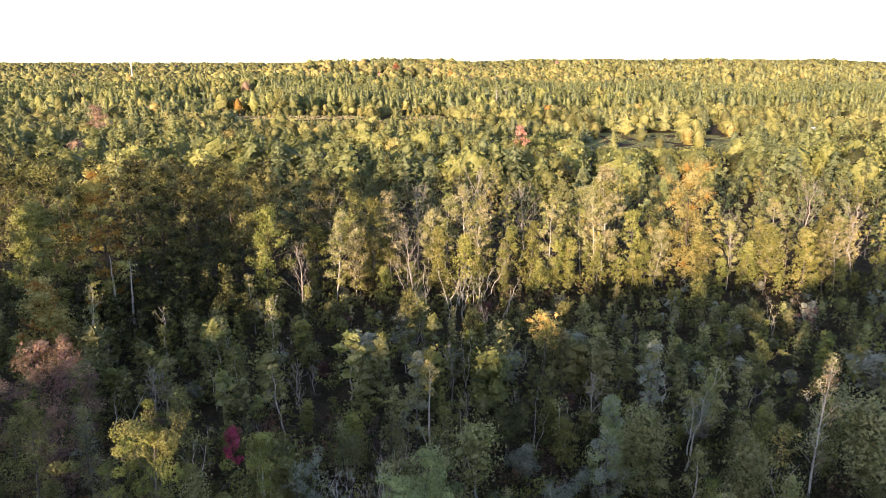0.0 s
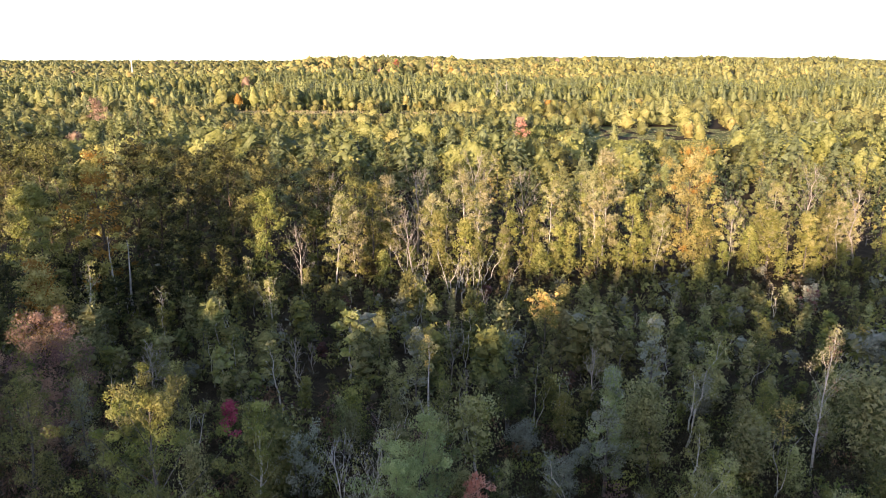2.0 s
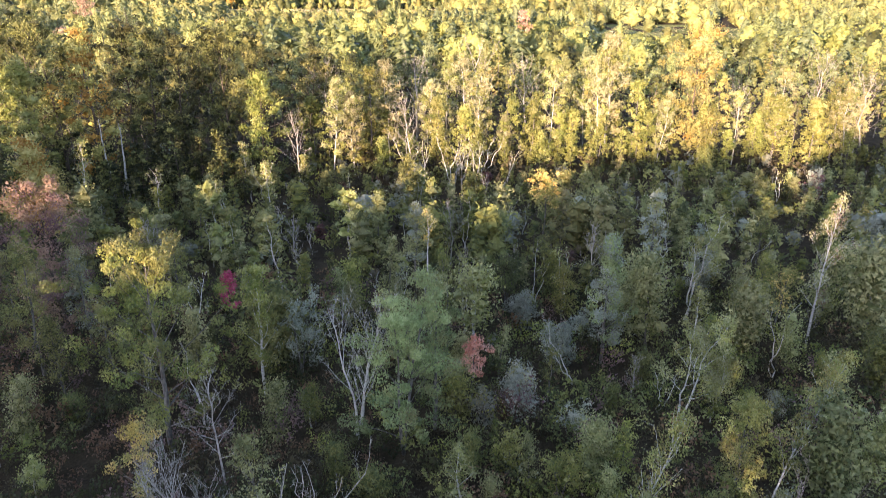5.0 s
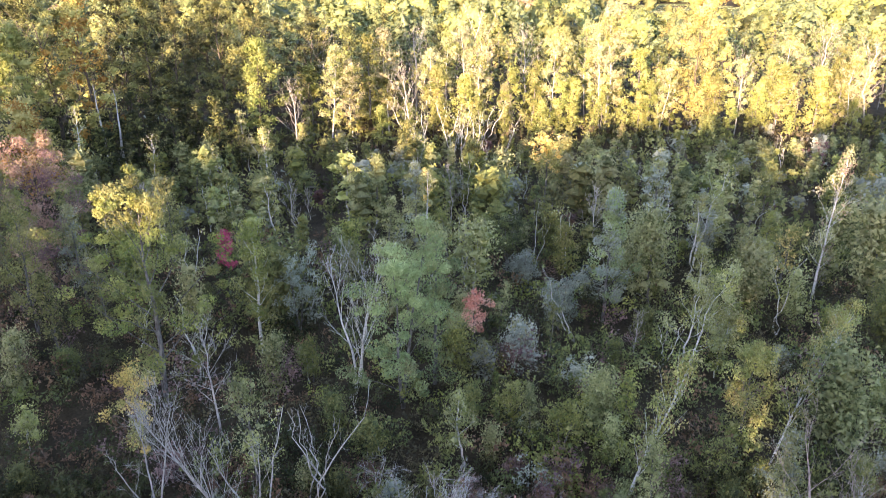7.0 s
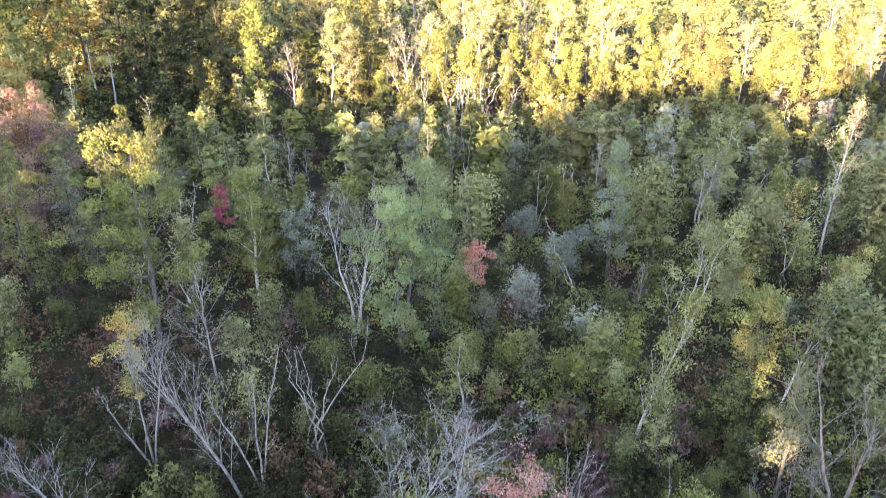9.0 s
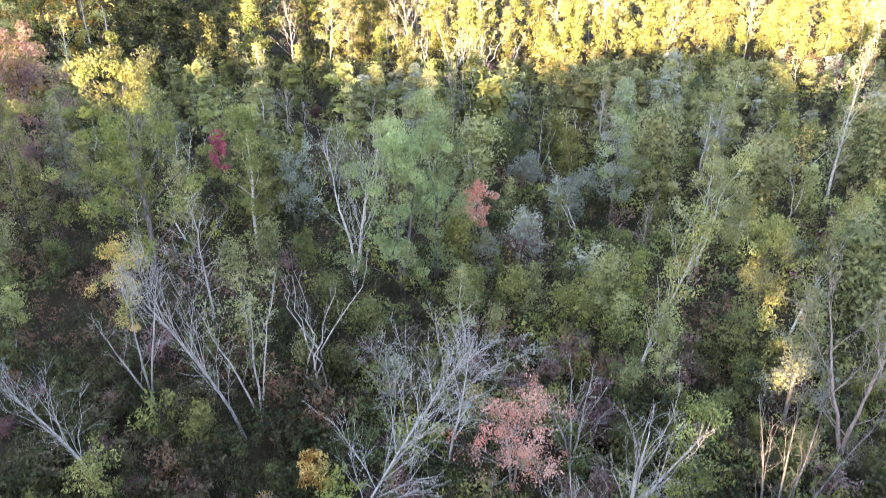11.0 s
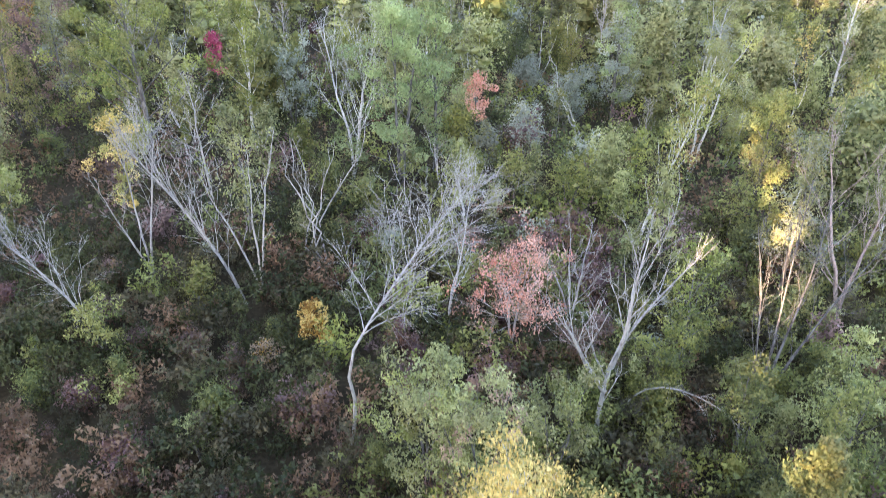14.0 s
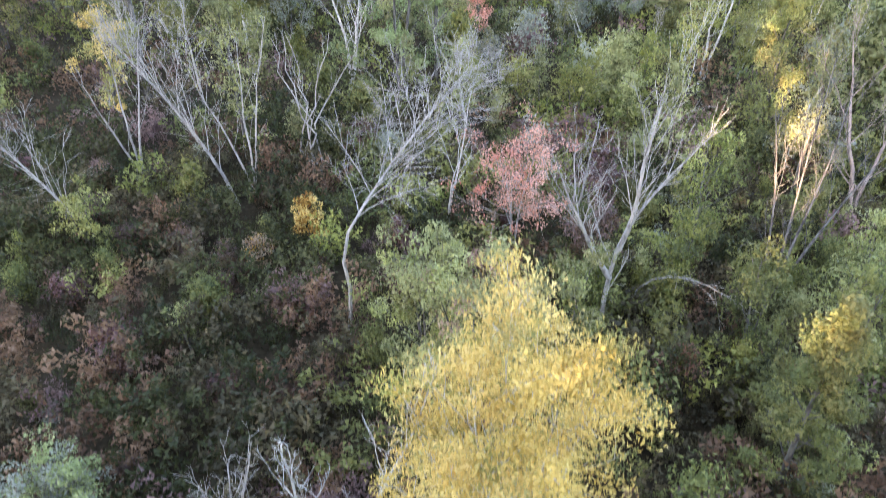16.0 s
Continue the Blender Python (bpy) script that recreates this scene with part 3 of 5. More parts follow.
def far_woods(name, label, seed, y0, y1, step, n, size, wide, conifer, lumps=11):
    """A belt of mixed wood between two distances; conifer(x, y) gives the share of conifers."""
    rng = np.random.default_rng(seed)
    x, y = jitter(rng, -0.66 * y1 - 20, 0.66 * y1 + 20, y0, y1, step, 1.1)
    ok = seen(x, y, 30) & (~in_field(x, y, 6 * slow(x, y, 5, 3.0) - 3) | (rng.random(len(x)) < np.where(y < 350, 0.25, 0.2)))
    ok &= (y > y0 + 26 * slow(x, y, 17, 5.0) * (y0 > 400)) & (y < y1 - 24 * slow(x, y, 21, 6.0) * (400 < y1 < 700))
    x, y = x[ok], y[ok]
    share = conifer(x, y)
    fir = rng.random(len(x)) < share
    protos = [lump_proto(rng, n, size, wide, lumps) for _ in range(4)] + [fir_proto(rng, n, size * 1.7, wide * 0.72, lumps) for _ in range(4)]
    which = np.where(fir, 4, 0) + rng.integers(0, 4, len(x))
    warm = slow(x, y, 70, 1.0)
    pick = rng.random(len(x))
    mat = np.where(pick < 0.36 + 0.4 * (warm - 0.5) + 0.12 * (x > 0), 1, np.where(pick < 0.72, 0, np.where(pick < 0.93, 3, np.where(pick < 0.96, 2, np.where(pick < 0.962, 6, np.where(pick < 0.967, 7, 8))))))
    mat = np.where(fir, np.where(pick < 0.75, 4, 5), mat)
    h = np.where(fir, rng.uniform(10, 19, len(x)), rng.uniform(8, 15, len(x))) * (0.72 + 0.5 * slow(x, y, 11 + y0 / 40, 7.0))
    if y0 > 400:
        h = np.where(fir, rng.uniform(12.5, 17, len(x)), rng.uniform(9, 14.5, len(x))) * (0.82 + 0.3 * slow(x, y, 11 + y0 / 40, 7.0))
    h = h * (1.35 if y0 > 1400 else 1.0)
    h = np.where(in_field(x, y, 2.0) & (y > 350), h * 0.45, h)
    return x, y, h, which, mat, rng.random(len(x)) * 6.28, 0.55 * rng.random(len(x)) + 0.45 * slow(x, y, 9 + y0 / 30, 8.0), protos, name, label


def lay(args):
    x, y, h, which, mat, turn, shade, protos, name, label = args
    return belt(name, label, "woodland", protos, FAR_MATS, x, y, h, which, mat, turn, shade)


# middle distance, up to the grass strip
def middle(seed, y0, y1, step, n, size, lumps):
    a = list(far_woods("mixed_woodland", "sunlit mixed autumn wood of yellowing broadleaves and young conifers", seed, y0, y1, step, n, size, 0.42 if y0 < 250 else 0.48,
                       lambda x, y: smooth(0.35, 0.65, slow(x, y, 22, 2.0)) * 0.6, lumps))
    a[2] = a[2] * np.interp(a[1], (175, 330, 472), (0.80, 0.62, 0.62))
    side = a[0] / (0.966 * a[1] + 9)
    limit = np.where((side > 0.19) & (side < 0.40), 35.5 * (1 - a[1] / 292), 60.0)
    loose = 1 + 0.25 * slow(a[0], a[1], 6, 2.5) ** 2 * (np.random.default_rng(seed + 1).random(len(side)) < 0.5)
    limit = np.where((side > -0.30) & (side < 0.02), np.minimum(limit, 35.5 * (1 - a[1] / 436) * loose + 3.0 * (loose > 1.12)), limit)
    a[2] = np.where((a[1] < 292) | ((side < 0.19) & (a[1] < 434)), np.minimum(a[2], limit), a[2])
    keep = a[2] > 2.2
    for k in range(7):
        a[k] = a[k][keep]
    lay(a)


middle(11, 175, 285, 7.8, 260, 0.075, 24)
middle(15, 285, 472, 8.4, 150, 0.085, 9)
# pine plantation beyond the grass, then wooded hills
a = list(far_woods("pine_plantation", "dense sunlit pine plantation with scattered yellow birches", 12, 468, 760, 9.4, 44, 0.12, 0.37,
                   lambda x, y: (0.25 + 0.55 * smooth(0.3, 0.6, slow(x, y, 40, 3.0))) * (1 - 0.6 * smooth(-120, -260, x)), 6))
lay(a)
a = list(far_woods("hill_woods", "wooded autumn hills with golden crowns", 13, 760, 1500, 17.0, 10, 0.2, 0.58, lambda x, y: 0.08 + 0.3 * smooth(100, 400, x), 6))
gold = (np.abs(a[0] + 60) < 260) & (a[3] < 4) & (np.random.default_rng(5).random(len(a[0])) < 0.2)
a[4] = np.where(gold, 2, a[4])
lay(a)
a = list(far_woods("distant_woods", "far hazy woods along the horizon", 14, 1500, 3600, 42.0, 3, 0.4, 0.9, lambda x, y: x * 0 + 0.2, 4))
lay(a)


# low bushes that close the far side of the grass strip
def hedge():
    r = np.random.default_rng(19)
    x, y = jitter(r, -155, 14, 462, 480, 4.2)
    c = len(x)
    return belt("bushes", "low bushes and saplings along the far side of the grass strip", "bushes", [lump_proto(r, 40, 0.12, 0.45, 9) for _ in range(4)], FAR_MATS, x, y,
                r.uniform(1.8, 6.0, c) * (0.5 + 0.8 * slow(x, y, 6, 1.5)), r.integers(0, 4, c), r.choice([0, 1, 3, 8, 2], c), r.random(c) * 6.28, r.random(c))


hedge()


# ---- unseen woods added behind and beside the drone, whose shade covers the hollow ----
def shade_wood(name, label, seed, x0, x1, y0, y1, step, h0, h1, skip=None):
    rng = np.random.default_rng(seed)
    x, y = jitter(rng, x0, x1, y0, y1, step)
    if skip is not None:
        ok = ~skip(x, y)
        x, y = x[ok], y[ok]
    n = len(x)
    h = rng.uniform(h0, h1, n)
    h = h + 3.2 * smooth(-80, -45, x) * (y < 0)
    # an added gap of low trees in line with the sun, for a beam
    off = (x - 3.0) * 0.899 - (y - 6.0) * 0.438
    h = np.where((off > -4.2) & (off < 2.3), 8.6, np.where((off >= 2.3) & (off < 8.5), 12.6, h))
    # lower crowns further along, which let the last light reach the tops of the tallest trees
    dip = np.abs((x - 3.0) * 0.899 - (y - 6.0) * 0.438 + 32.4)
    h = np.where((dip < 7.5) & (y < 0), h * 0.95, h)
    # side wood: taller where its shade should reach the maples, lower further left
    h = np.where(y > 0, h * np.where(x * 0.899 - y * 0.438 > -78, 1.2, 0.76), h)
    protos = [lump_proto(rng, 50, 0.14, 0.16, 14) for _ in range(4)]
    return belt(name, label, "woodland", protos, FAR_MATS, x, y, h, rng.integers(0, 4, n), rng.choice([0, 1, 3, 2], n), rng.random(n) * 6.28, rng.random(n))


shade_wood("tall_wood", "unseen tall broadleaf wood added behind the clearing to cast shade", 21, -190, 60, -150, -88, 4.6, 23.5, 26.5)
shade_wood("tall_wood", "unseen tall broadleaf wood added beside the hollow to cast shade", 22, -120, -47, 20, 46, 6.0, 22, 26, lambda x, y: seen(x, y, 12) | (x * 0.899 - y * 0.438 > -69.5))


# ---- standing grass of the clearings ----
def tuft_proto(r, n=8):
    """A tuft one metre high of upright blades."""
    a = r.random(n) * 6.28
    p = np.column_stack((r.normal(size=(n, 2)) * 0.5, np.zeros(n)))
    side = np.column_stack((np.cos(a), np.sin(a), np.zeros(n))) * 0.28
    tip = p + np.column_stack((r.normal(size=(n, 2)) * 0.25, r.uniform(0.6, 1.0, n)))
    return np.stack((p - side, p + side, tip), 1).reshape(-1, 3), np.arange(n * 3).reshape(n, 3), r.random(n)


def meadow(label, seed, x0, x1, y0, y1, step, h0, h1, mats):
    r = np.random.default_rng(seed)
    x, y = jitter(r, x0, x1, y0, y1, step)
    ok = in_field(x, y, -2.0)
    x, y = x[ok], y[ok]
    c = len(x)
    return belt("grass", label, "grass", [tuft_proto(r) for _ in range(5)], mats, x, y, r.uniform(h0, h1, c), r.integers(0, 5, c), r.integers(0, len(mats), c), r.random(c) * 6.28, r.random(c))


DRY = leaf_material("blade_dry", (0.26, 0.20, 0.10), (0.38, 0.30, 0.16), (0.50, 0.40, 0.24))
FRESH = leaf_material("blade_fresh", (0.16, 0.17, 0.06), (0.25, 0.26, 0.09), (0.36, 0.35, 0.14))
RED_DRY = leaf_material("blade_red", (0.26, 0.14, 0.09), (0.38, 0.23, 0.14), (0.48, 0.32, 0.20))
meadow("sunlit grass of the clearing", 61, 40, 156, 284, 352, 1.5, 0.15, 0.35, [FRESH, DRY])
meadow("pale grass of the open strip", 62, -205, 110, 425, 482, 2.0, 0.5, 1.0, [FRESH, DRY, DRY])
meadow("dry reddish grass on the bank", 63, -233, -143, 535, 615, 2.0, 0.6, 1.1, [RED_DRY, DRY])


# ---- kinds of trees ----
kind("edge_birch", "birch_tree", "white-stemmed birch with thin pale yellow leaves at the wood's edge", "birch tree", "birches along the wood edge", 5, 100,
     palette="pale_yellow", second="yellow_green", share=0.3, bark="birch", leaf=0.19, n_leaves=5200, fuzz=0.5, radius=0.0068, base=0.20, spread=0.19, limbs=20, twigs=5, rise=30, top_rise=65, wobble=0.03, core=0.55, loose=True)
kind("edge_bare", "bare_tree", "leafless pale grey tree with upswept branches", "bare tree", "bare trees along the wood edge", 4, 120,
     bark="dead", base=0.22, spread=0.34, limbs=18, twigs=7, twiglets=3, rise=35, top_rise=70, curve=0.25, wobble=0.05, radius=0.011)
# olive clumps stand for lit foliage, dark green ones for shaded gaps
kind("edge_maple", "maple_tree", "tall broad olive maple with dark clumps painted in as shade", "maple tree", "maples at the wood edge", 4, 140,
     palette="olive", second="dark_green", share=0.5, bark="brown", leaf=0.24, n_leaves=8000, fuzz=1.0, base=0.28, spread=0.25, limbs=28, twigs=3, rise=10, top_rise=70, crown="round", wobble=0.02, twig_len=0.3, core=0.5, loose=True)
kind("gold_maple", "maple_tree", "broad maple with deep gold leaves", "maple tree", "maples at the wood edge", 2, 145,
     palette="gold", second="orange", share=0.35, bark="brown", leaf=0.28, n_leaves=6500, fuzz=0.9, base=0.1, spread=0.26, limbs=26, twigs=3, rise=15, top_rise=70, crown="round", core=0.5, twig_len=0.3, loose=True)
kind("green_maple", "maple_tree", "maple with bright yellow-green leaves in clumps", "maple tree", "maples at the wood edge", 2, 148,
     palette="yellow_green", second="bright_green", share=0.45, bark="brown", leaf=0.27, n_leaves=5200, fuzz=0.85, base=0.1, spread=0.22, limbs=26, twigs=3, rise=15, top_rise=70, crown="oval", core=0.5, twig_len=0.3, loose=True)
kind("orange_maple", "maple_tree", "broad maple with orange and gold autumn leaves", "maple tree", "maples at the wood edge", 2, 150,
     palette="gold", second="orange", share=0.14, bark="brown", leaf=0.26, n_leaves=9500, fuzz=0.9, base=0.2, spread=0.37, limbs=30, twigs=3, rise=10, top_rise=70, crown="round", core=0.5, loose=True)
kind("edge_green", "poplar_tree", "leafy yellow-green poplar at the wood's edge", "poplar tree", "poplars along the wood edge", 5, 160,
     palette="yellow_green", second="bright_green", share=0.35, bark="grey", leaf=0.21, n_leaves=3800, fuzz=0.52, base=0.04, spread=0.21, limbs=18, twigs=5, rise=25, top_rise=65, core=0.65, loose=True)
kind("cone", "young_tree", "dense pointed yellow-green young tree", "young tree", "young trees at the wood edge", 2, 170,
     palette="yellow_green", second="bright_green", share=0.35, bark="grey", leaf=0.24, n_leaves=2400, fuzz=0.4, base=0.05, spread=0.34, limbs=20, twigs=5, rise=25, top_rise=60, crown="cone", core=0.5, loose=True)
kind("cedar", "cedar_tree", "dense dark green cedar in the shade", "cedar tree", "dark cedars", 4, 180,
     palette="dark_green", second="olive", share=0.3, bark="brown", leaf=0.3, n_leaves=900, fuzz=0.5, base=0.04, spread=0.30, limbs=22, twigs=3, rise=30, top_rise=65, crown="column", core=0.55, loose=True)
kind("slim", "young_birch", "slender young birch with sparse yellow leaves", "birch tree", "young birches in the shade", 4, 190,
     palette="yellow_green", second="pale_yellow", share=0.4, bark="birch", leaf=0.22, n_leaves=800, fuzz=0.34, base=0.3, spread=0.16, limbs=14, twigs=4, rise=40, top_rise=70, wobble=0.04, loose=True)
kind("pine_far", "pine_tree", "young pine with soft blue-green needles", "pine tree", "conifers behind the wood edge", 5, 200,
     palette="pine", second="spruce", share=0.4, bark="brown", leaf=0.46, n_leaves=420, fuzz=0.42, base=0.08, spread=0.27, limbs=13, twigs=2, rise=5, top_rise=50, crown="cone", curve=0.1, hang=0.0, core=0.75, fine=False, loose=True)
kind("leafy_far", "broadleaf_tree", "green and olive broadleaf tree in evening sun", "tree", "broadleaves behind the wood edge", 6, 210,
     palette="green", second="olive", share=0.6, bark="grey", leaf=0.3, n_leaves=480, fuzz=0.55, base=0.2, spread=0.25, limbs=14, twigs=3, rise=25, top_rise=65, crown="round", core=0.75, fine=False, loose=True)
kind("gold_far", "broadleaf_tree", "golden yellow broadleaf tree in evening sun", "tree", "broadleaves behind the wood edge", 3, 220,
     palette="yellow_green", second="gold", share=0.5, bark="grey", leaf=0.3, n_leaves=480, fuzz=0.55, base=0.2, spread=0.25, limbs=14, twigs=3, rise=25, top_rise=65, crown="round", core=0.75, fine=False, loose=True)
# trees of the shaded hollow
kind("hollow_soft", "aspen_tree", "soft grey-green young aspen in the shade", "aspen tree", "young aspens in the hollow", 5, 300,
     palette="soft_green", second="green", share=0.3, bark="grey", leaf=0.155, n_leaves=900, fuzz=0.5, base=0.05, spread=0.22, limbs=14, twigs=3, rise=40, top_rise=72, curve=0.2, fine=False, core=0.6, crown="column", loose=True)
kind("near_soft", "aspen_tree", "soft grey-green young aspen in the shade", "aspen tree", "young aspens in the hollow", 5, 400,
     palette="soft_green", second="green", share=0.3, bark="grey", leaf=0.105, n_leaves=2500, fuzz=0.46, base=0.05, spread=0.2, limbs=15, twigs=3, rise=40, top_rise=72, curve=0.2, core=0.34, crown="column", fine=False, loose=True)
kind("hollow_grey", "willow_bush", "rounded grey-green willow bush", "willow bush", "willow bushes in the hollow", 4, 310,
     palette="grey_green", second="soft_green", share=0.25, bark="grey", leaf=0.155, n_leaves=900, fuzz=0.46, base=0.08, spread=0.42, limbs=13, twigs=3, rise=40, top_rise=75, crown="round", stems=3, fine=False, core=0.6, loose=True)
kind("near_grey", "willow_bush", "rounded grey-green willow bush", "willow bush", "willow bushes in the hollow", 4, 410,
     palette="grey_green", second="soft_green", share=0.25, bark="grey", leaf=0.105, n_leaves=2500, fuzz=0.42, base=0.08, spread=0.42, limbs=14, twigs=3, rise=40, top_rise=75, crown="round", stems=3, core=0.34, fine=False, loose=True)
kind("hollow_olive", "young_tree", "olive green young tree in the shade", "young tree", "young trees in the hollow", 5, 320,
     palette="olive", second="green", share=0.4, bark="grey", leaf=0.155, n_leaves=900, fuzz=0.5, base=0.05, spread=0.26, limbs=14, twigs=3, rise=40, top_rise=72, fine=False, core=0.6, crown="oval", loose=True)
kind("near_olive", "young_tree", "olive green young tree in the shade", "young tree", "young trees in the hollow", 5, 420,
     palette="olive", second="green", share=0.4, bark="grey", leaf=0.105, n_leaves=2500, fuzz=0.46, base=0.05, spread=0.24, limbs=15, twigs=3, rise=40, top_rise=72, core=0.34, crown="oval", fine=False, loose=True)
kind("hollow_green", "young_tree", "fresh green young tree with dense leaves", "young tree", "young trees in the hollow", 4, 330,
     palette="bright_green", second="green", share=0.4, bark="grey", leaf=0.155, n_leaves=900, fuzz=0.5, base=0.05, spread=0.24, limbs=14, twigs=3, rise=40, top_rise=72, fine=False, core=0.6, crown="column", loose=True)
kind("near_green", "young_tree", "fresh green young tree with dense leaves", "young tree", "young trees in the hollow", 4, 430,
     palette="bright_green", second="green", share=0.4, bark="grey", leaf=0.105, n_leaves=2500, fuzz=0.46, base=0.05, spread=0.22, limbs=15, twigs=3, rise=40, top_rise=72, core=0.34, crown="column", fine=False, loose=True)
kind("hollow_birch", "birch_tree", "thin white birch with sparse yellow-green crown", "birch tree", "birches in the hollow", 5, 340,
     palette="yellow_green", second="soft_green", share=0.5, bark="birch", leaf=0.155, n_leaves=600, fuzz=0.46, base=0.32, spread=0.22, limbs=13, twigs=3, rise=35, top_rise=65, wobble=0.06, fine=False, core=0.6, loose=True)
kind("near_birch", "birch_tree", "thin white birch with sparse yellow-green crown", "birch tree", "birches in the hollow", 5, 440,
     palette="yellow_green", second="soft_green", share=0.5, bark="birch", leaf=0.105, n_leaves=1700, fuzz=0.42, base=0.32, spread=0.22, limbs=14, twigs=3, rise=35, top_rise=65, wobble=0.06, core=0.34, loose=True)
kind("hollow_bare", "bare_sapling", "leafless grey sapling with fine twigs", "bare tree", "bare saplings in the hollow", 5, 350,
     bark="dead", base=0.2, spread=0.28, limbs=14, twigs=5, twiglets=2, rise=45, top_rise=75, curve=0.25, wobble=0.06, radius=0.009)
kind("pale_stem", "birch_sapling", "thin white birch stem with few leaves", "birch tree", "white birch stems in the hollow", 6, 370,
     palette="soft_green", second="yellow_green", share=0.5, bark="birch", leaf=0.17, n_leaves=130, fuzz=0.3, base=0.45, spread=0.2, limbs=9, twigs=3, twiglets=1, rise=45, top_rise=70, wobble=0.08, radius=0.010, stems=2, fine=False, loose=True)
kind("hollow_russet", "russet_bush", "bush with brown-red autumn leaves", "bush", "russet bushes in the hollow", 3, 360,
     palette="russet", second="mauve", share=0.4, bark="brown", leaf=0.155, n_leaves=600, fuzz=0.46, base=0.08, spread=0.4, limbs=13, twigs=3, rise=40, top_rise=70, crown="round", stems=3, fine=False, core=0.6, loose=True)
kind("near_russet", "russet_bush", "bush with brown-red autumn leaves", "bush", "russet bushes in the hollow", 3, 460,
     palette="russet", second="mauve", share=0.4, bark="brown", leaf=0.105, n_leaves=1700, fuzz=0.42, base=0.08, spread=0.4, limbs=14, twigs=3, rise=40, top_rise=70, crown="round", stems=3, core=0.34, fine=False, loose=True)


def spots(key, rows, rng):
    for x, y, h in rows:
        plant(key, x, y, h, rng.uniform(0, 360), (rng.normal() * 2, rng.normal() * 2))


rng = np.random.default_rng(77)
# the sunlit wood edge
spots("edge_birch", [(-15.8, 100, 14.5), (-12.8, 100.5, 12.2), (3.6, 108, 16.6), (5.9, 107, 15.4), (16.5, 107, 15.9), (25.6, 110, 19.5), (24.4, 109, 16.4),
                     (32.9, 106, 12.1), (51.4, 108, 14.8), (61.4, 106, 12.5), (-8.2, 108, 15.7), (-1.7, 109, 12.8), (23.1, 114, 15.5), (0.5, 112, 14.9)], rng)
spots("edge_bare", [(-4.9, 102, 12.1), (-4.1, 117, 16.7), (6.3, 122, 18.3), (46.9, 112, 12.6), (64.1, 120, 16.9), (-19.9, 95, 10.9), (-18.4, 112, 17.2),
                    (13.8, 122, 15.1), (66.4, 110, 14.9)], rng)
spots("orange_maple", [(37.8, 107, 20.6)], rng)
spots("edge_maple", [(-52.8, 92, 25.5), (-48.6, 89.5, 23.2), (-41.5, 101, 21.8), (-36.8, 98, 21.2), (-30.4, 99.8, 21.6), (-25.6, 102.4, 21.4), (-34.2, 105, 21.0), (-57.5, 95, 23.5), (-62, 101, 24),
                     (-45.5, 103, 22.0), (-20.8, 109, 18.4), (-13.0, 108.6, 17.2)], rng)
spots("gold_maple", [(-44.6, 91.5, 22.6), (-44.2, 74.2, 13.0)], rng)
spots("green_maple", [(-48.2, 82, 19.6), (-24.9, 95.2, 15.8), (-51.5, 86, 17.5)], rng)
spots("edge_green", [(-10.6, 106, 15.2), (10.2, 108, 10.3), (13.6, 107, 11),
                     (19.9, 107, 8.7), (29.5, 108, 13), (31, 106, 9), (40.2, 105, 9.7), (56, 106, 10.8), (60, 107, 11), (66.6, 104, 7.7), (-19.4, 106, 10.8)], rng)
spots("cone", [(47.4, 106, 8.5), (-8.5, 99, 6.5), (14.8, 104, 5)], rng)
# leafy skirt at the foot of the edge
for i in range(24):
    plant("cone" if rng.random() < 0.4 else "edge_green", -20 + 3.7 * i + rng.uniform(-1.5, 1.5), 104.5 + rng.uniform(-1.5, 1.5) + 0.02 * i, rng.uniform(3.5, 7.0), rng.uniform(0, 360))
# leafy young trees that close the edge
for i in range(30):
    plant(("edge_green", "cone", "edge_green", "edge_birch")[i % 4], -11 + 2.9 * i + rng.uniform(-1.3, 1.3), 108 + rng.uniform(-2.5, 5.0), rng.uniform(6.5, 11.5), rng.uniform(0, 360))
# the shaded corner under the maples
spots("cedar", [(-33.8, 88, 10.9), (-37.9, 86, 8.8), (-31.4, 90, 8.4), (-40.6, 84, 7.2), (-49.9, 83, 11.2), (-28, 92, 6.2), (-37.7, 92, 8.6), (-51.7, 80, 10), (-47.5, 84, 7.2)], rng)
for i in range(16):
    plant("cedar", rng.uniform(-50, -24), rng.uniform(84, 95), rng.uniform(6, 11), rng.uniform(0, 360))
spots("slim", [(-39.1, 75, 11.6), (-21.3, 82, 7.5), (-26.6, 93, 7.5), (-19, 95, 4.8), (19.4, 92, 4.5), (13.8, 88, 3.9), (25.1, 98, 4.2), (-12.5, 90, 4), (-3.9, 95, 4)], rng)


# ---- trees behind the edge, up to the middle distance ----
def edge_fill():
    r = np.random.default_rng(31)
    x, y = jitter(r, -125, 125, 114, 176, 5.6)
    for x, y in zip(x, y):
        if not seen(x, y, 8) or r.random() < 0.12:
            continue
        fir = r.random() < 0.30 + 0.45 * slow(x, y, 25, 3.0)
        key = "pine_far" if fir else ("gold_far" if r.random() < 0.22 + 0.4 * (x > 30) else "leafy_far")
        if x < -14 and r.random() < 0.35:
            fir, key = True, "cedar"
        h = r.uniform(8, 14) if fir else r.uniform(8, 13.5)
        if -20 < x < 70 and y > 125:
            h *= 0.85
        plant(key, x, y, h, r.uniform(0, 360), (r.normal() * 1.5, r.normal() * 1.5))


edge_fill()


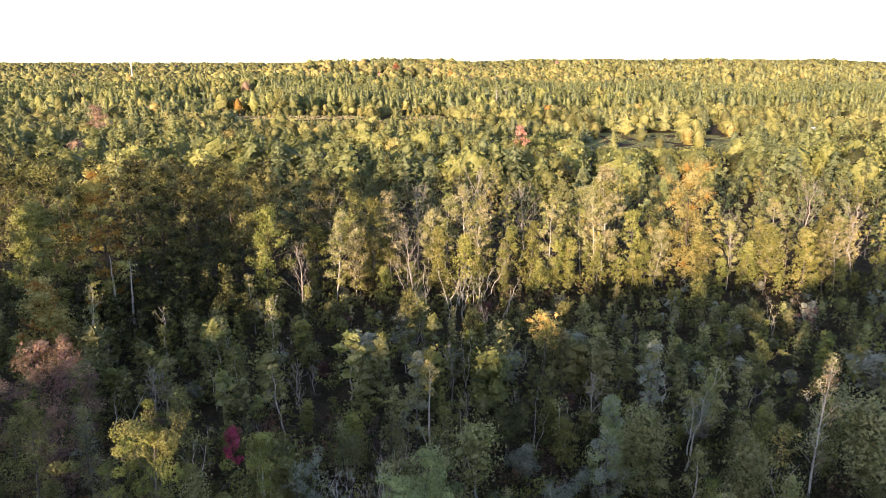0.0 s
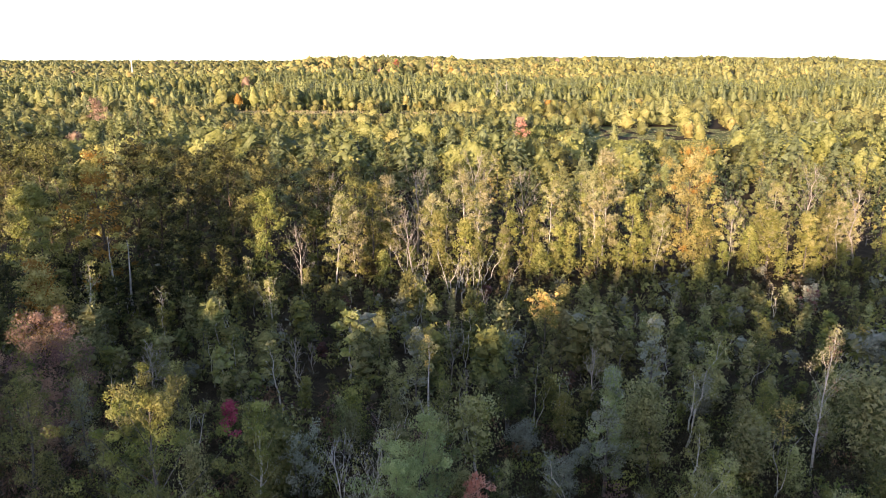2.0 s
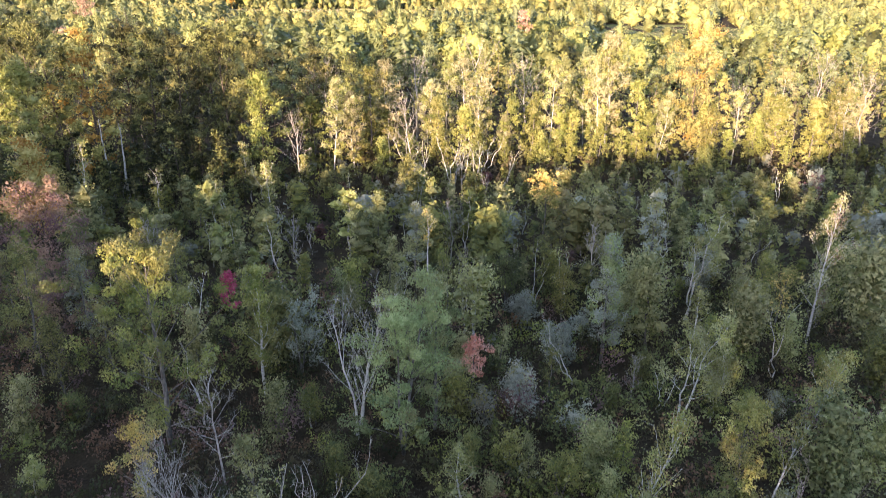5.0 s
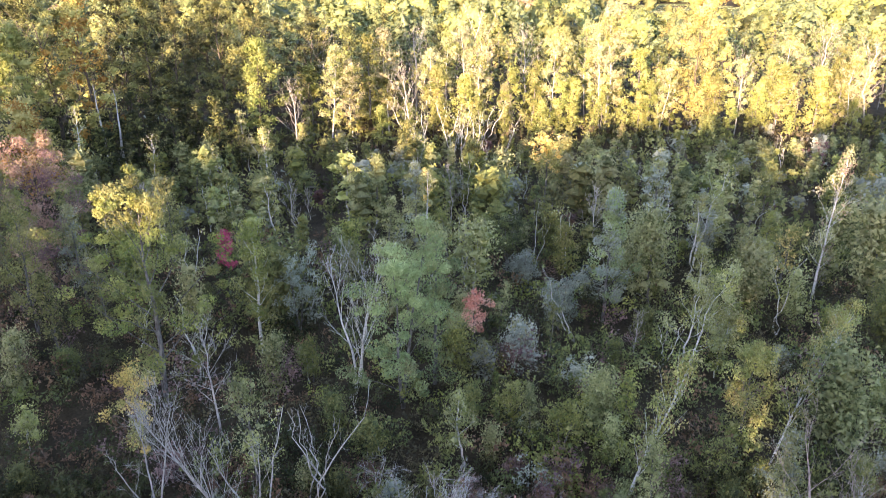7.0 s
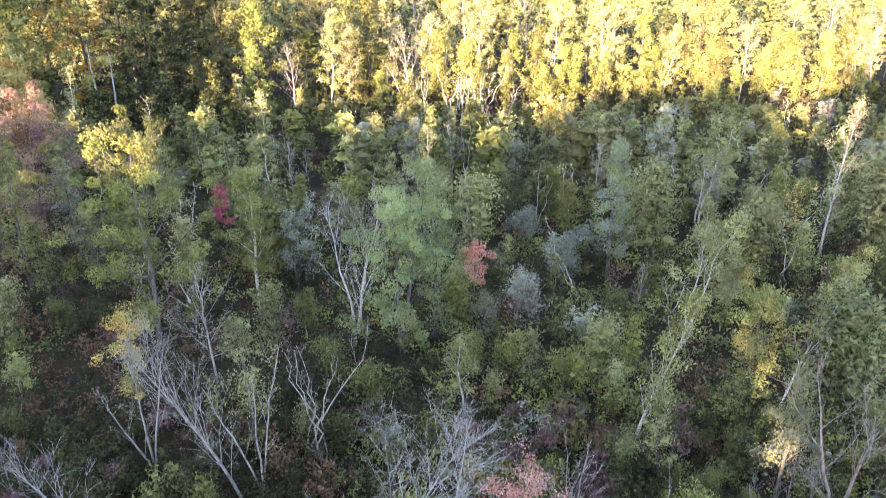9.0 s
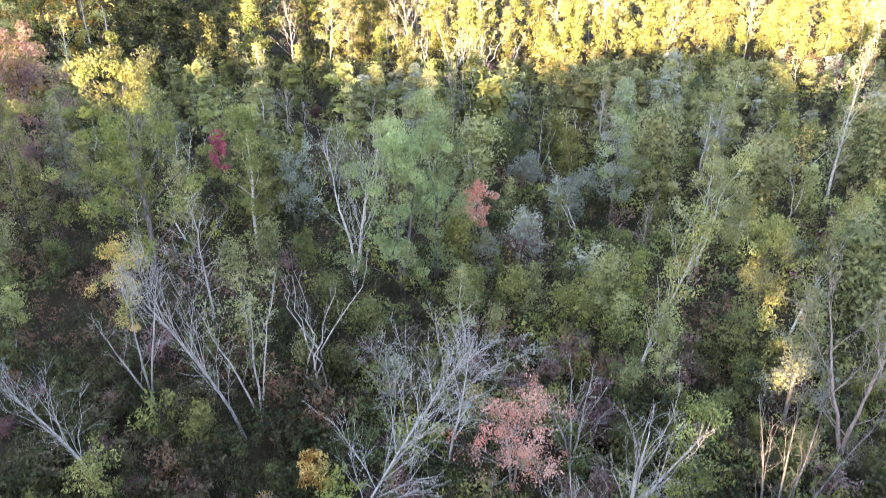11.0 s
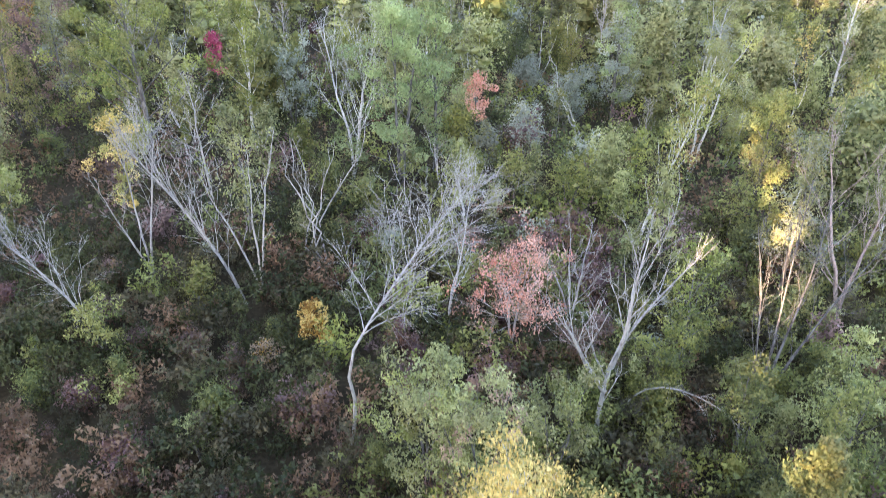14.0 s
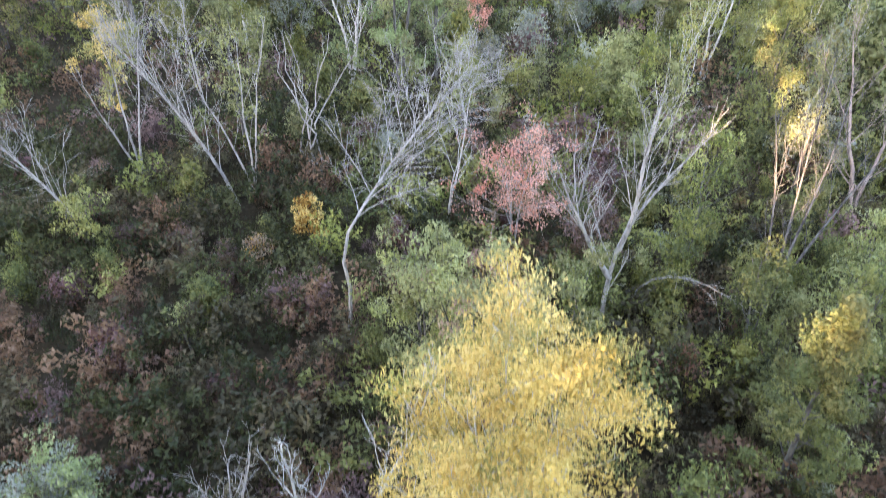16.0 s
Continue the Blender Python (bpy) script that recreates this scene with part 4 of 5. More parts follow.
# ---- fill of the shaded hollow ----
TAKEN = [(-31.7, 52.6, 5), (-17.5, 37.5, 5.5), (-17.6, 53, 2.5), (-12.9, 44.4, 3), (-5.5, 42.8, 3.5), (-2.6, 37.5, 4), (2.2, 42.9, 2.5), (12.8, 48.9, 3.5), (15.5, 37, 3),
         (21.7, 37, 4), (-42, 87, 3), (-1.2, 59, 2.5), (-5.8, 35.5, 3.2), (-2.2, 32.5, 3.2), (-17, 32.5, 3), (2.9, 28, 3), (-30.2, 45, 4), (-28, 49.5, 2.5), (-21.8, 53.5, 2.5), (0.5, 52.8, 2.4), (5.8, 56.4, 4), (10.5, 55, 2), (8.8, 45.6, 3.6),
         (6.6, 51.8, 2.8), (-10.6, 46, 3.6), (21.2, 54.6, 2.8), (32.4, 67, 4), (19, 58.8, 2.4), (16.8, 31.5, 3), (29.4, 49.4, 3), (27, 50.8, 2), (11, 71.5, 3), (-12.6, 42.6, 3.4), (-17.2, 34.8, 4)]


def hollow_fill():
    r = np.random.default_rng(41)
    x, y = jitter(r, -75, 75, 28, 104, 3.45)
    keys = ["hollow_soft", "hollow_grey", "hollow_olive", "hollow_green", "hollow_birch", "hollow_bare", "hollow_russet"]
    for x, y in zip(x, y):
        if not seen(x, y, 6) or any(math.hypot(x - a, y - b) < c for a, b, c in TAKEN):
            continue
        if x < -6 and y < 36 and r.random() < 0.75:
            continue
        key = r.choice(keys, p=(0.12, 0.07, 0.44, 0.18, 0.07, 0.07, 0.05) if x < -9 else (0.33, 0.13, 0.17, 0.15, 0.13, 0.07, 0.02))
        h = {"hollow_soft": r.uniform(5, 9), "hollow_grey": r.uniform(3, 5), "hollow_olive": r.uniform(4, 7.5), "hollow_green": r.uniform(4, 7.5),
             "hollow_birch": r.uniform(5, 8.5), "hollow_bare": r.uniform(4, 7.5), "hollow_russet": r.uniform(2.5, 4)}[key]
        h *= 0.8 if y < 45 else (1.0 if y < 82 else 0.75)
        if r.random() < 0.45:
            h *= 0.55
        if x > 20:
            h = min(h, 1.8 + max(0.0, 103 - y) * 0.15)
        elif r.random() < 0.96:
            h = min(h, 1.7 + max(0.0, 103 - y) * 0.18)
        if y < 60 and key != "hollow_bare":
            key = key.replace("hollow", "near")
        plant(key, x, y, h, r.uniform(0, 360), (r.normal() * 4, r.normal() * 4))


hollow_fill()


# white stems among the young trees
def white_stems():
    r = np.random.default_rng(47)
    for i in range(12):
        plant("pale_stem", r.uniform(-6, 10), r.uniform(90, 101), r.uniform(5, 8.5), r.uniform(0, 360), (r.normal() * 6, r.normal() * 9))
    for i in range(34):
        y = r.uniform(40, 92)
        plant("pale_stem", r.uniform(-0.55, 0.6) * y, y, r.uniform(4.5, 7.5) * (0.8 if y > 78 else 1.0), r.uniform(0, 360), (r.normal() * 6, r.normal() * 10))


white_stems()


# low bushes on the floor of the hollow
def front_fill():
    r = np.random.default_rng(44)
    x, y = jitter(r, -24, 24, 7, 29, 2.15)
    keys = ["near_russet", "near_olive", "near_grey", "near_green", "near_soft"]
    for x, y in zip(x, y):
        if not seen(x, y, 5) or math.hypot(x - 1.4, y - 5.4) < 4 or r.random() < (0.2 if x < -5 else 0.12):
            continue
        p = (0.60, 0.32, 0.03, 0.05, 0.0) if x < 3 else (0.08, 0.34, 0.08, 0.34, 0.16)
        key = r.choice(keys, p=p)
        h = r.uniform(0.9, 1.9) * (1.0 if x < 3 else 1.2) * (1.25 if key in ("near_olive", "near_green", "near_soft") else 1.0)
        plant(key, x, y, h, r.uniform(0, 360), (r.normal() * 5, r.normal() * 5))


front_fill()
for key, x, y, h in (("near_olive", -6.2, 34.3, 3.8), ("near_olive", -4.0, 32.4, 3.2), ("near_green", -8.6, 40.4, 3.6), ("near_olive", 1.9, 35.4, 3.4), ("near_green", 1.0, 41.0, 4.2),
                     ("near_russet", 4.6, 40.6, 2.8), ("near_grey", 5.8, 42.2, 2.6), ("near_olive", 7.7, 43.2, 4.4), ("near_soft", -10.6, 38.4, 5.0), ("near_green", 3.4, 37.0, 3.0)):
    plant(key, x, y, h, 40 * x)


# the same young wood goes on under and behind the drone
def back_fill():
    r = np.random.default_rng(43)
    x, y = jitter(r, -34, 36, -26, 1.5, 5.6)
    for x, y in zip(x, y):
        # trees stay low in line with the gap that lets the sun through
        beam = abs((x - 3.0) * 0.899 - (y - 6.0) * 0.438 - 1.6) < 5.0
        plant(r.choice(["hollow_olive", "hollow_green", "hollow_soft"]), x, y, r.uniform(3, 4) if beam else r.uniform(5, 7.5), r.uniform(0, 360))


back_fill()


# ---- undergrowth: bushes too many to count ----
BUSH = ["green", "thicket", "russet", "mauve", "grey_green", "yellow_green", "dark_green", "bright_green", "olive"]
BUSH_MATS = [LEAF[k] for k in BUSH]


def bush_proto(r, n, size):
    """A bush one metre high: leaves round the ends of many shoots."""
    shoots = 14
    az, rad, top = r.random(shoots) * 6.28, np.sqrt(r.random(shoots)) * 0.62, r.uniform(0.55, 1.0, shoots)
    k = r.integers(0, shoots, n)
    u = r.uniform(0.35, 1.0, n)
    u = np.where(r.random(n) < 0.6, 0.92, np.round(u, 1))
    ball = unit(r.normal(size=(n, 3)))
    p = np.column_stack((np.cos(az[k]) * rad[k] * u, np.sin(az[k]) * rad[k] * u, top[k] * u)) + ball * 0.17 * r.uniform(0.4, 1, (n, 1))
    p[:, 2] = np.maximum(p[:, 2], 0.05)
    v, f = leaves(r, p, np.full(n, size), ball + np.array((0, 0, 0.5)), 0.1)
    return v, f, 0.5 * r.random(shoots)[k] + 0.5 * r.random(n)


def undergrowth(label, seed, y0, y1, step, n, size, h0, h1, margin=7):
    r = np.random.default_rng(seed)
    x, y = jitter(r, -0.63 * y1 - margin - 1, 0.63 * y1 + margin + 1, y0, y1, step)
    ok = seen(x, np.abs(y), margin)
    x, y = x[ok], y[ok]
    c = len(x)
    zone = slow(x, y, 5.0, 4.0)
    pick = r.random(c)
    mat = np.select([pick < 0.10, pick < 0.34, pick < 0.49, pick < 0.52, pick < 0.535, pick < 0.60, pick < 0.82, pick < 0.94], [0, 1, 2, 3, 4, 5, 6, 8], 7)
    mat = np.where((zone > 0.66) & (y < 62) & (r.random(c) < 0.6), np.where(r.random(c) < 0.5, 2, 3), mat)
    # greener under the young trees, browner in the open hollow
    lush = smooth(17, 27, y) * smooth(-14, -4, x) * (y < 90)
    mat = np.where(r.random(c) < 0.65 * lush, r.choice([0, 6, 8, 7, 1], c), mat)
    mat = np.where((x < -4) & (y < 36) & (r.random(c) < 0.85), r.choice([1, 6, 1, 6, 2, 6], c), mat)
    mat = np.where((y > 62) & ((mat == 2) | (mat == 3)), r.choice([0, 6, 1], c), mat)
    protos = [bush_proto(r, n, size) for _ in range(8)]
    return belt("undergrowth", label, "undergrowth", protos, BUSH_MATS, x, y, r.uniform(h0, h1, c), r.integers(0, 8, c), mat, r.random(c) * 6.28, r.random(c))


undergrowth("dense low thicket of green, olive and brown-red bushes", 51, 3, 31, 1.05, 430, 0.085, 0.5, 2.4)
undergrowth("thicket of green and russet bushes under the young trees", 52, 31, 62, 1.5, 150, 0.105, 1.1, 2.7)
undergrowth("shaded thicket of bushes between young trees", 53, 62, 112, 2.8, 36, 0.26, 1.4, 3.0)
undergrowth("low thicket of bushes below the drone", 54, -26, 3, 1.9, 110, 0.15, 0.8, 1.9, 26)


# ---- marked trees of the hollow ----
def one(name, label, category, x, y, h, seed, turn=0.0, tip=(0, 0), **shape):
    return tree(name, label, category, "", stand(x, y, turn, tip=tip), seed, h, **shape)


one("poplar_tree", "broad yellow-green poplar with sunlit top leaves", "poplar tree", -17.5, 37.8, 15.9, 501, palette="olive", second="bright_green", share=0.45, bark="grey",
    leaf=0.147, n_leaves=16500, fuzz=0.54, base=0.12, spread=0.40, limbs=22, twigs=4, rise=20, top_rise=70, wobble=0.03, split=True)
one("oak_tree", "broad tree with pinkish tan dry leaves", "tree", -31.5, 53, 14, 502, palette="rose_tan", second="mauve", share=0.45, bark="brown",
    leaf=0.173, n_leaves=11880, fuzz=0.60, base=0.1, spread=0.32, limbs=22, twigs=4, rise=15, top_rise=65, crown="round", split=True)
one("poplar_tree", "slender green poplar with yellowing top", "poplar tree", -12.9, 44.4, 10.6, 503, palette="yellow_green", second="bright_green", share=0.5, bark="birch",
    leaf=0.134, n_leaves=6732, fuzz=0.45, base=0.22, spread=0.20, limbs=18, twigs=4, rise=40, top_rise=70, split=True)
one("bare_tree", "dense leafless silver-grey tree with many upright branches", "bare tree", -5.6, 39.0, 11.4, 504, bark="birch", base=0.25, spread=0.30, limbs=24, twigs=8, twiglets=4,
    rise=55, top_rise=75, curve=0.3, wobble=0.04, radius=0.011, stems=3, split=True)
one("willow_tree", "tall feathery grey-green willow", "willow tree", -2.4, 37.5, 12.8, 505, palette="willow", second="soft_green", share=0.1, bark="grey",
    leaf=0.134, n_leaves=20000, fuzz=0.48, base=0.04, spread=0.31, limbs=26, twigs=4, rise=35, top_rise=70, curve=-0.05, hang=0.8, crown="oval", stems=2, split=True)
one("willow_tree", "feathery grey-green willow with drooping leaves", "willow tree", -0.4, 40, 11.4, 506, palette="willow", second="soft_green", share=0.4, bark="grey",
    leaf=0.134, n_leaves=8712, fuzz=0.48, base=0.1, spread=0.19, limbs=20, twigs=4, rise=40, top_rise=70, hang=0.6, split=True)
one("poplar_tree", "tall pale blue-green poplar with a narrow crown", "poplar tree", 12.7, 48.9, 11.0, 507, palette="willow", second="grey_green", share=0.5, bark="grey",
    leaf=0.141, n_leaves=11880, fuzz=0.49, base=0.06, spread=0.24, limbs=24, twigs=4, rise=35, top_rise=70, crown="cone", hang=0.4, split=True)
one("aspen_tree", "pale green aspen behind the willows", "aspen tree", -2.5, 60, 9.6, 508, palette="soft_green", second="grey_green", share=0.3, bark="grey",
    leaf=0.147, n_leaves=5940, fuzz=0.45, base=0.08, spread=0.22, limbs=18, twigs=3, rise=35, top_rise=70)
one("young_birch", "slender young birch with one sunlit yellow tip", "birch tree", -1.2, 59, 9.4, 509, palette="pale_yellow", second="yellow", share=0.4, bark="birch",
    leaf=0.134, n_leaves=900, fuzz=0.26, base=0.6, spread=0.10, limbs=10, twigs=3, rise=50, top_rise=75)
one("sumac_bush", "upright bush with crimson leaves", "bush", -17.6, 53, 6.2, 510, palette="crimson", bark="brown", leaf=0.134, n_leaves=2059, fuzz=0.33, base=0.45, spread=0.16, limbs=12, twigs=3, rise=40, top_rise=70)
one("maple_sapling", "small maple sapling with coral pink leaves", "maple tree", 2.2, 43, 5.6, 511, palette="coral", bark="grey", leaf=0.134, n_leaves=2455, fuzz=0.36, base=0.42, spread=0.22, limbs=12, twigs=3, rise=25, top_rise=70, crown="round")
for x, y, h, seed, tip in ((15.4, 38.6, 9.8, 512, (0, 7)), (21.6, 56, 10.6, 513, (0, 4)), (18.9, 41.5, 6.0, 515, (0, 14))):
    one("birch_tree", "leaning white birch with sparse yellow-green leaves", "birch tree", x, y, h, seed, 40 * seed % 360, tip, palette="yellow_green", second="soft_green", share=0.5,
        bark="birch", leaf=0.134, n_leaves=3564, fuzz=0.45, base=0.35, spread=0.24, limbs=16, twigs=3, rise=35, top_rise=65, wobble=0.07, radius=0.011, stems=2, split=True)
for x, y, h, seed in ((29.9, 50.8, 13.4, 516),):
    one("birch_tree", "tall white birch with a bare top and few yellow leaves", "birch tree", x, y, h, seed, 0, (0, 0), palette="pale_yellow", second="rose_tan", share=0.3,
        bark="birch", leaf=0.134, n_leaves=2000, fuzz=0.42, base=0.25, spread=0.15, limbs=22, twigs=4, twiglets=2, rise=50, top_rise=70, wobble=0.015, radius=0.0065, split=True)
for x, y, h, seed in ((9.0, 47.2, 4.9, 518), (6.8, 53.2, 4.2, 519), (-10.8, 47.4, 7.6, 520), (24, 60, 5.0, 521)):
    one("willow_bush", "rounded blue-grey willow bush", "willow bush", x, y, h, seed, palette="grey_green", bark="grey", leaf=0.134, n_leaves=5148, fuzz=0.42, base=0.06, spread=0.42,
        limbs=18, twigs=4, rise=35, top_rise=75, crown="round", stems=3)
for x, y, h, seed, tip in ((-42.1, 87, 11.7, 530, (0, 0)), (-40.6, 87.5, 10.8, 531, (0, 0))):
    one("snag", "broken white dead birch trunk without branches", "dead tree", x, y, h, seed, 0, tip, bark="birch", base=0.9, spread=0.03, limbs=3, twigs=1, wobble=0.015, radius=0.019)

# more trees that stand out in the hollow
def leafy(name, label, category, x, y, h, seed, palette, second, share=0.35, crown="oval", spread=0.24, stems=1, n=3600, leaf=0.13, **more):
    more.setdefault("base", 0.06)
    return one(name, label, category, x, y, h, seed, palette=palette, second=second, share=share, bark="grey", leaf=leaf, n_leaves=n, fuzz=0.44, core=0.55 if leaf > 0.14 else 0.28, loose=True, spread=spread, limbs=18, twigs=5,
               rise=35, top_rise=70, crown=crown, stems=stems, **more)


leafy("broadleaf_tree", "broad olive tree with layered leafy boughs", "tree", -30.4, 46.6, 11.4, 540, "olive", "yellow_green", n=6500, spread=0.3, crown="round")
leafy("young_tree", "dark olive young tree with layered boughs", "young tree", -27.2, 43.5, 6.6, 541, "olive", "dark_green", crown="cone", spread=0.34)
leafy("aspen_tree", "grey-green pointed aspen beside the oak", "aspen tree", -28.4, 50.6, 9.2, 542, "soft_green", "grey_green", crown="cone", spread=0.24)
leafy("young_tree", "olive young tree behind the broad poplar", "young tree", -22.2, 54.6, 8.9, 543, "olive", "yellow_green", crown="round")
leafy("bush", "rounded bush with gold leaves at its top", "bush", -28.9, 81, 4.6, 544, "olive", "gold", n=1500, leaf=0.2, spread=0.4, crown="round", stems=2)
leafy("young_tree", "fresh green young tree with a leafy top", "young tree", 0.5, 54, 7.4, 545, "bright_green", "soft_green", crown="round", spread=0.26)
leafy("broad_bush", "broad dense dark green bush", "bush", 5.9, 58.4, 6.4, 546, "green", "dark_green", n=6000, spread=0.5, crown="round", stems=4)
leafy("young_tree", "small green young tree among willow bushes", "young tree", 10.7, 56, 5.6, 547, "bright_green", "yellow_green", crown="round", spread=0.3)
leafy("young_tree", "small tree with bright yellow leaves", "young tree", 27.6, 52, 7.0, 548, "yellow_green", "yellow", n=2400, spread=0.24, base=0.35)
leafy("young_birch", "young birch with a broad sunlit yellow crown", "birch tree", 11.2, 73.5, 9.0, 549, "yellow_green", "yellow", n=2200, leaf=0.19, spread=0.28, crown="round", base=0.5)
leafy("young_birch", "thin young birch with olive leaves", "birch tree", 5.8, 68.2, 6.6, 550, "olive", "yellow_green", n=1200, leaf=0.19, spread=0.24, base=0.4)
leafy("young_birch", "thin young birch with olive leaves", "birch tree", 3.4, 80, 6.4, 551, "olive", "yellow_green", n=1200, leaf=0.2, spread=0.26, base=0.4)
leafy("young_birch", "green slender birch on a white stem", "birch tree", -4.1, 85, 7.4, 552, "yellow_green", "green", n=1000, leaf=0.2, spread=0.2, base=0.4)
leafy("birch_tree", "olive birch before the wood edge", "birch tree", 34.2, 90, 6.8, 553, "olive", "yellow_green", n=1500, leaf=0.22, spread=0.3, base=0.35, crown="round")
leafy("broadleaf_tree", "rounded olive tree over pale forked stems", "tree", 33.2, 68.8, 7.6, 554, "olive", "green", n=3600, leaf=0.18, spread=0.44, crown="round", base=0.3, stems=2)
leafy("aspen_tree", "tall grey-green aspen with a narrow crown", "aspen tree", 19.3, 60.2, 10.8, 555, "grey_green", "soft_green", n=3000, leaf=0.16, spread=0.17)
leafy("willow_bush", "rounded grey willow bush in the shade", "willow bush", 48.4, 88.6, 4.8, 556, "grey_green", "mauve", n=1500, leaf=0.24, spread=0.5, crown="round", stems=3)
leafy("young_tree", "small tree with golden yellow leaves", "young tree", 46.4, 72.8, 5.0, 557, "gold", "yellow", n=1300, leaf=0.18, spread=0.3)
leafy("aspen_tree", "soft grey-green aspen with slender leaves", "aspen tree", 15.4, 24.8, 7.8, 558, "soft_green", "grey_green", n=5200, leaf=0.10, spread=0.26, crown="cone", hang=0.4)
leafy("young_tree", "thin young tree with dull olive leaves", "young tree", 14.6, 29.6, 3.8, 559, "olive", "thicket", n=2200, leaf=0.11, spread=0.26)
leafy("leafy_bush", "yellow-green bush with dense leaves", "bush", 4.0, 35.4, 3.6, 560, "bright_green", "yellow_green", n=2400, leaf=0.11, spread=0.4, crown="round", stems=2)
leafy("leafy_bush", "yellow-green bush with dense leaves", "bush", 6.9, 32.6, 4.6, 561, "bright_green", "yellow_green", n=3400, leaf=0.11, spread=0.4, crown="round", stems=3)
leafy("willow_bush", "grey willow bush with few leaves", "willow bush", 5.4, 40, 4.4, 562, "grey_green", "mauve", n=1800, leaf=0.12, spread=0.42, crown="round", stems=3)
leafy("aspen_tree", "soft green aspen on a thin stem", "aspen tree", -9.3, 28.4, 8.4, 563, "soft_green", "olive", n=2800, leaf=0.10, spread=0.2, base=0.3)
leafy("leafy_bush", "bright yellow-green bush with small leaves", "bush", -10.4, 23.6, 2.8, 564, "bright_green", "yellow_green", n=1900, leaf=0.09, spread=0.4, crown="round", stems=2)
leafy("leafy_bush", "bright green upright bush in the thicket", "bush", 5.1, 16.2, 3.8, 565, "bright_green", "green", n=2600, leaf=0.085, spread=0.26, crown="column")
leafy("leafy_bush", "olive bush at the foot of a leaning tree", "bush", 6.8, 14.0, 2.8, 566, "olive", "bright_green", n=2400, leaf=0.085, spread=0.36, crown="round", stems=2)
one("bare_tree", "thin leafless grey tree with drooping side twigs", "bare tree", -12.8, 33.6, 8.4, 567, bark="dead", base=0.3, spread=0.26, limbs=18, twigs=6, twiglets=3, rise=25, top_rise=60, curve=0.1, radius=0.008, split=True)
one("bare_bush", "leafless bush of drooping pale twigs", "bare bush", -3.3, 29.0, 3.6, 568, bark="dead", base=0.3, spread=0.5, limbs=16, twigs=7, twiglets=3, rise=20, top_rise=40, curve=-0.45, stems=2, radius=0.009)

for x, y, h, seed in ((3.4, 26.6, 2.6, 571), (5.4, 28.2, 2.9, 572), (7.2, 26.2, 2.6, 573), (1.4, 28.6, 2.4, 574), (6.8, 30.0, 2.5, 575), (8.4, 28.4, 2.2, 576), (4.0, 30.6, 2.3, 577)):
    leafy("mauve_bush", "low bush with purple-brown leaves on grey twigs", "bush", x, y, h, seed, "mauve", "russet", n=1500, leaf=0.09, spread=0.46, crown="round", stems=3)

# ---- near things of the hollow ----
# the bent dead birch: upright at first, then bowed over
one("bent_birch", "bowed dead white birch with long bare drooping branches", "dead tree", -3.1, 16.0, 8, 601, path=[(0, 0, 0), (0.25, -0.3, 2.2), (0.25, -0.7, 4.3), (1.2, 0.6, 5.6), (2.6, 2.6, 6.8), (4.2, 4.6, 8.0)],
    bark="dead", base=0.48, spread=0.42, limbs=26, twigs=10, twiglets=4, rise=15, top_rise=30, curve=-0.12, radius=0.007, crown="oval", split=True)
one("forked_tree", "small white forked dead tree", "dead tree", 0.3, 22.6, 6.8, 602, bark="birch", base=0.42, spread=0.30, limbs=9, twigs=5, twiglets=3, rise=50, top_rise=75, curve=0.2, radius=0.010, stems=2, split=True)
one("maple_tree", "small maple with coral pink autumn leaves on bare grey stems", "maple tree", 2.9, 21.6, 5.6, 603, palette="coral", second="rose_tan", share=0.1, bark="dead",
    leaf=0.09, n_leaves=6400, fuzz=0.30, base=0.35, spread=0.52, limbs=24, twigs=7, twiglets=2, rise=2, top_rise=50, crown="round", stems=3, split=True, loose=True, twig_len=0.5)
one("bare_bush", "leafless grey bush with upswept twigs", "bare bush", 5.6, 23.0, 5.2, 604, bark="dead", base=0.15, spread=0.34, limbs=18, twigs=7, twiglets=3, rise=45, top_rise=70, curve=0.25, stems=4, split=True)
one("bare_tree", "large leafless pale tree leaning over the thicket", "dead tree", 5.2, 15.4, 8.4, 605, paths=[[(0, 0, 0), (0.05, 0.05, 2.4), (0.3, 0.05, 4.4), (1.3, 0.5, 5.9), (2.9, 1.3, 7.3)],
    [(0.22, 0.05, 3.9), (0.5, 0.0, 5.2), (0.55, -0.05, 6.8), (0.75, 0.0, 8.6)], [(0.1, 0.05, 2.9), (-0.6, -0.1, 4.1), (-1.1, -0.3, 5.2), (-1.5, -0.4, 6.0)]],
    bark="dead", base=0.22, spread=0.26, limbs=27, twigs=6, twiglets=2, rise=25, top_rise=50, curve=0.2, radius=0.014, crown="oval", split=True)
one("fallen_branch", "arched dead branch fallen beside the leaning tree", "dead branch", 6.3, 16.9, 3.0, 606, path=[(0, 0, 0), (0.4, -0.4, 1.9), (1.4, -0.9, 2.6), (2.7, -1.4, 2.3), (3.8, -1.7, 1.4)],
    bark="dead", base=0.4, spread=0.32, limbs=9, twigs=4, twiglets=2, rise=-20, top_rise=-35, curve=-0.15, radius=0.009)
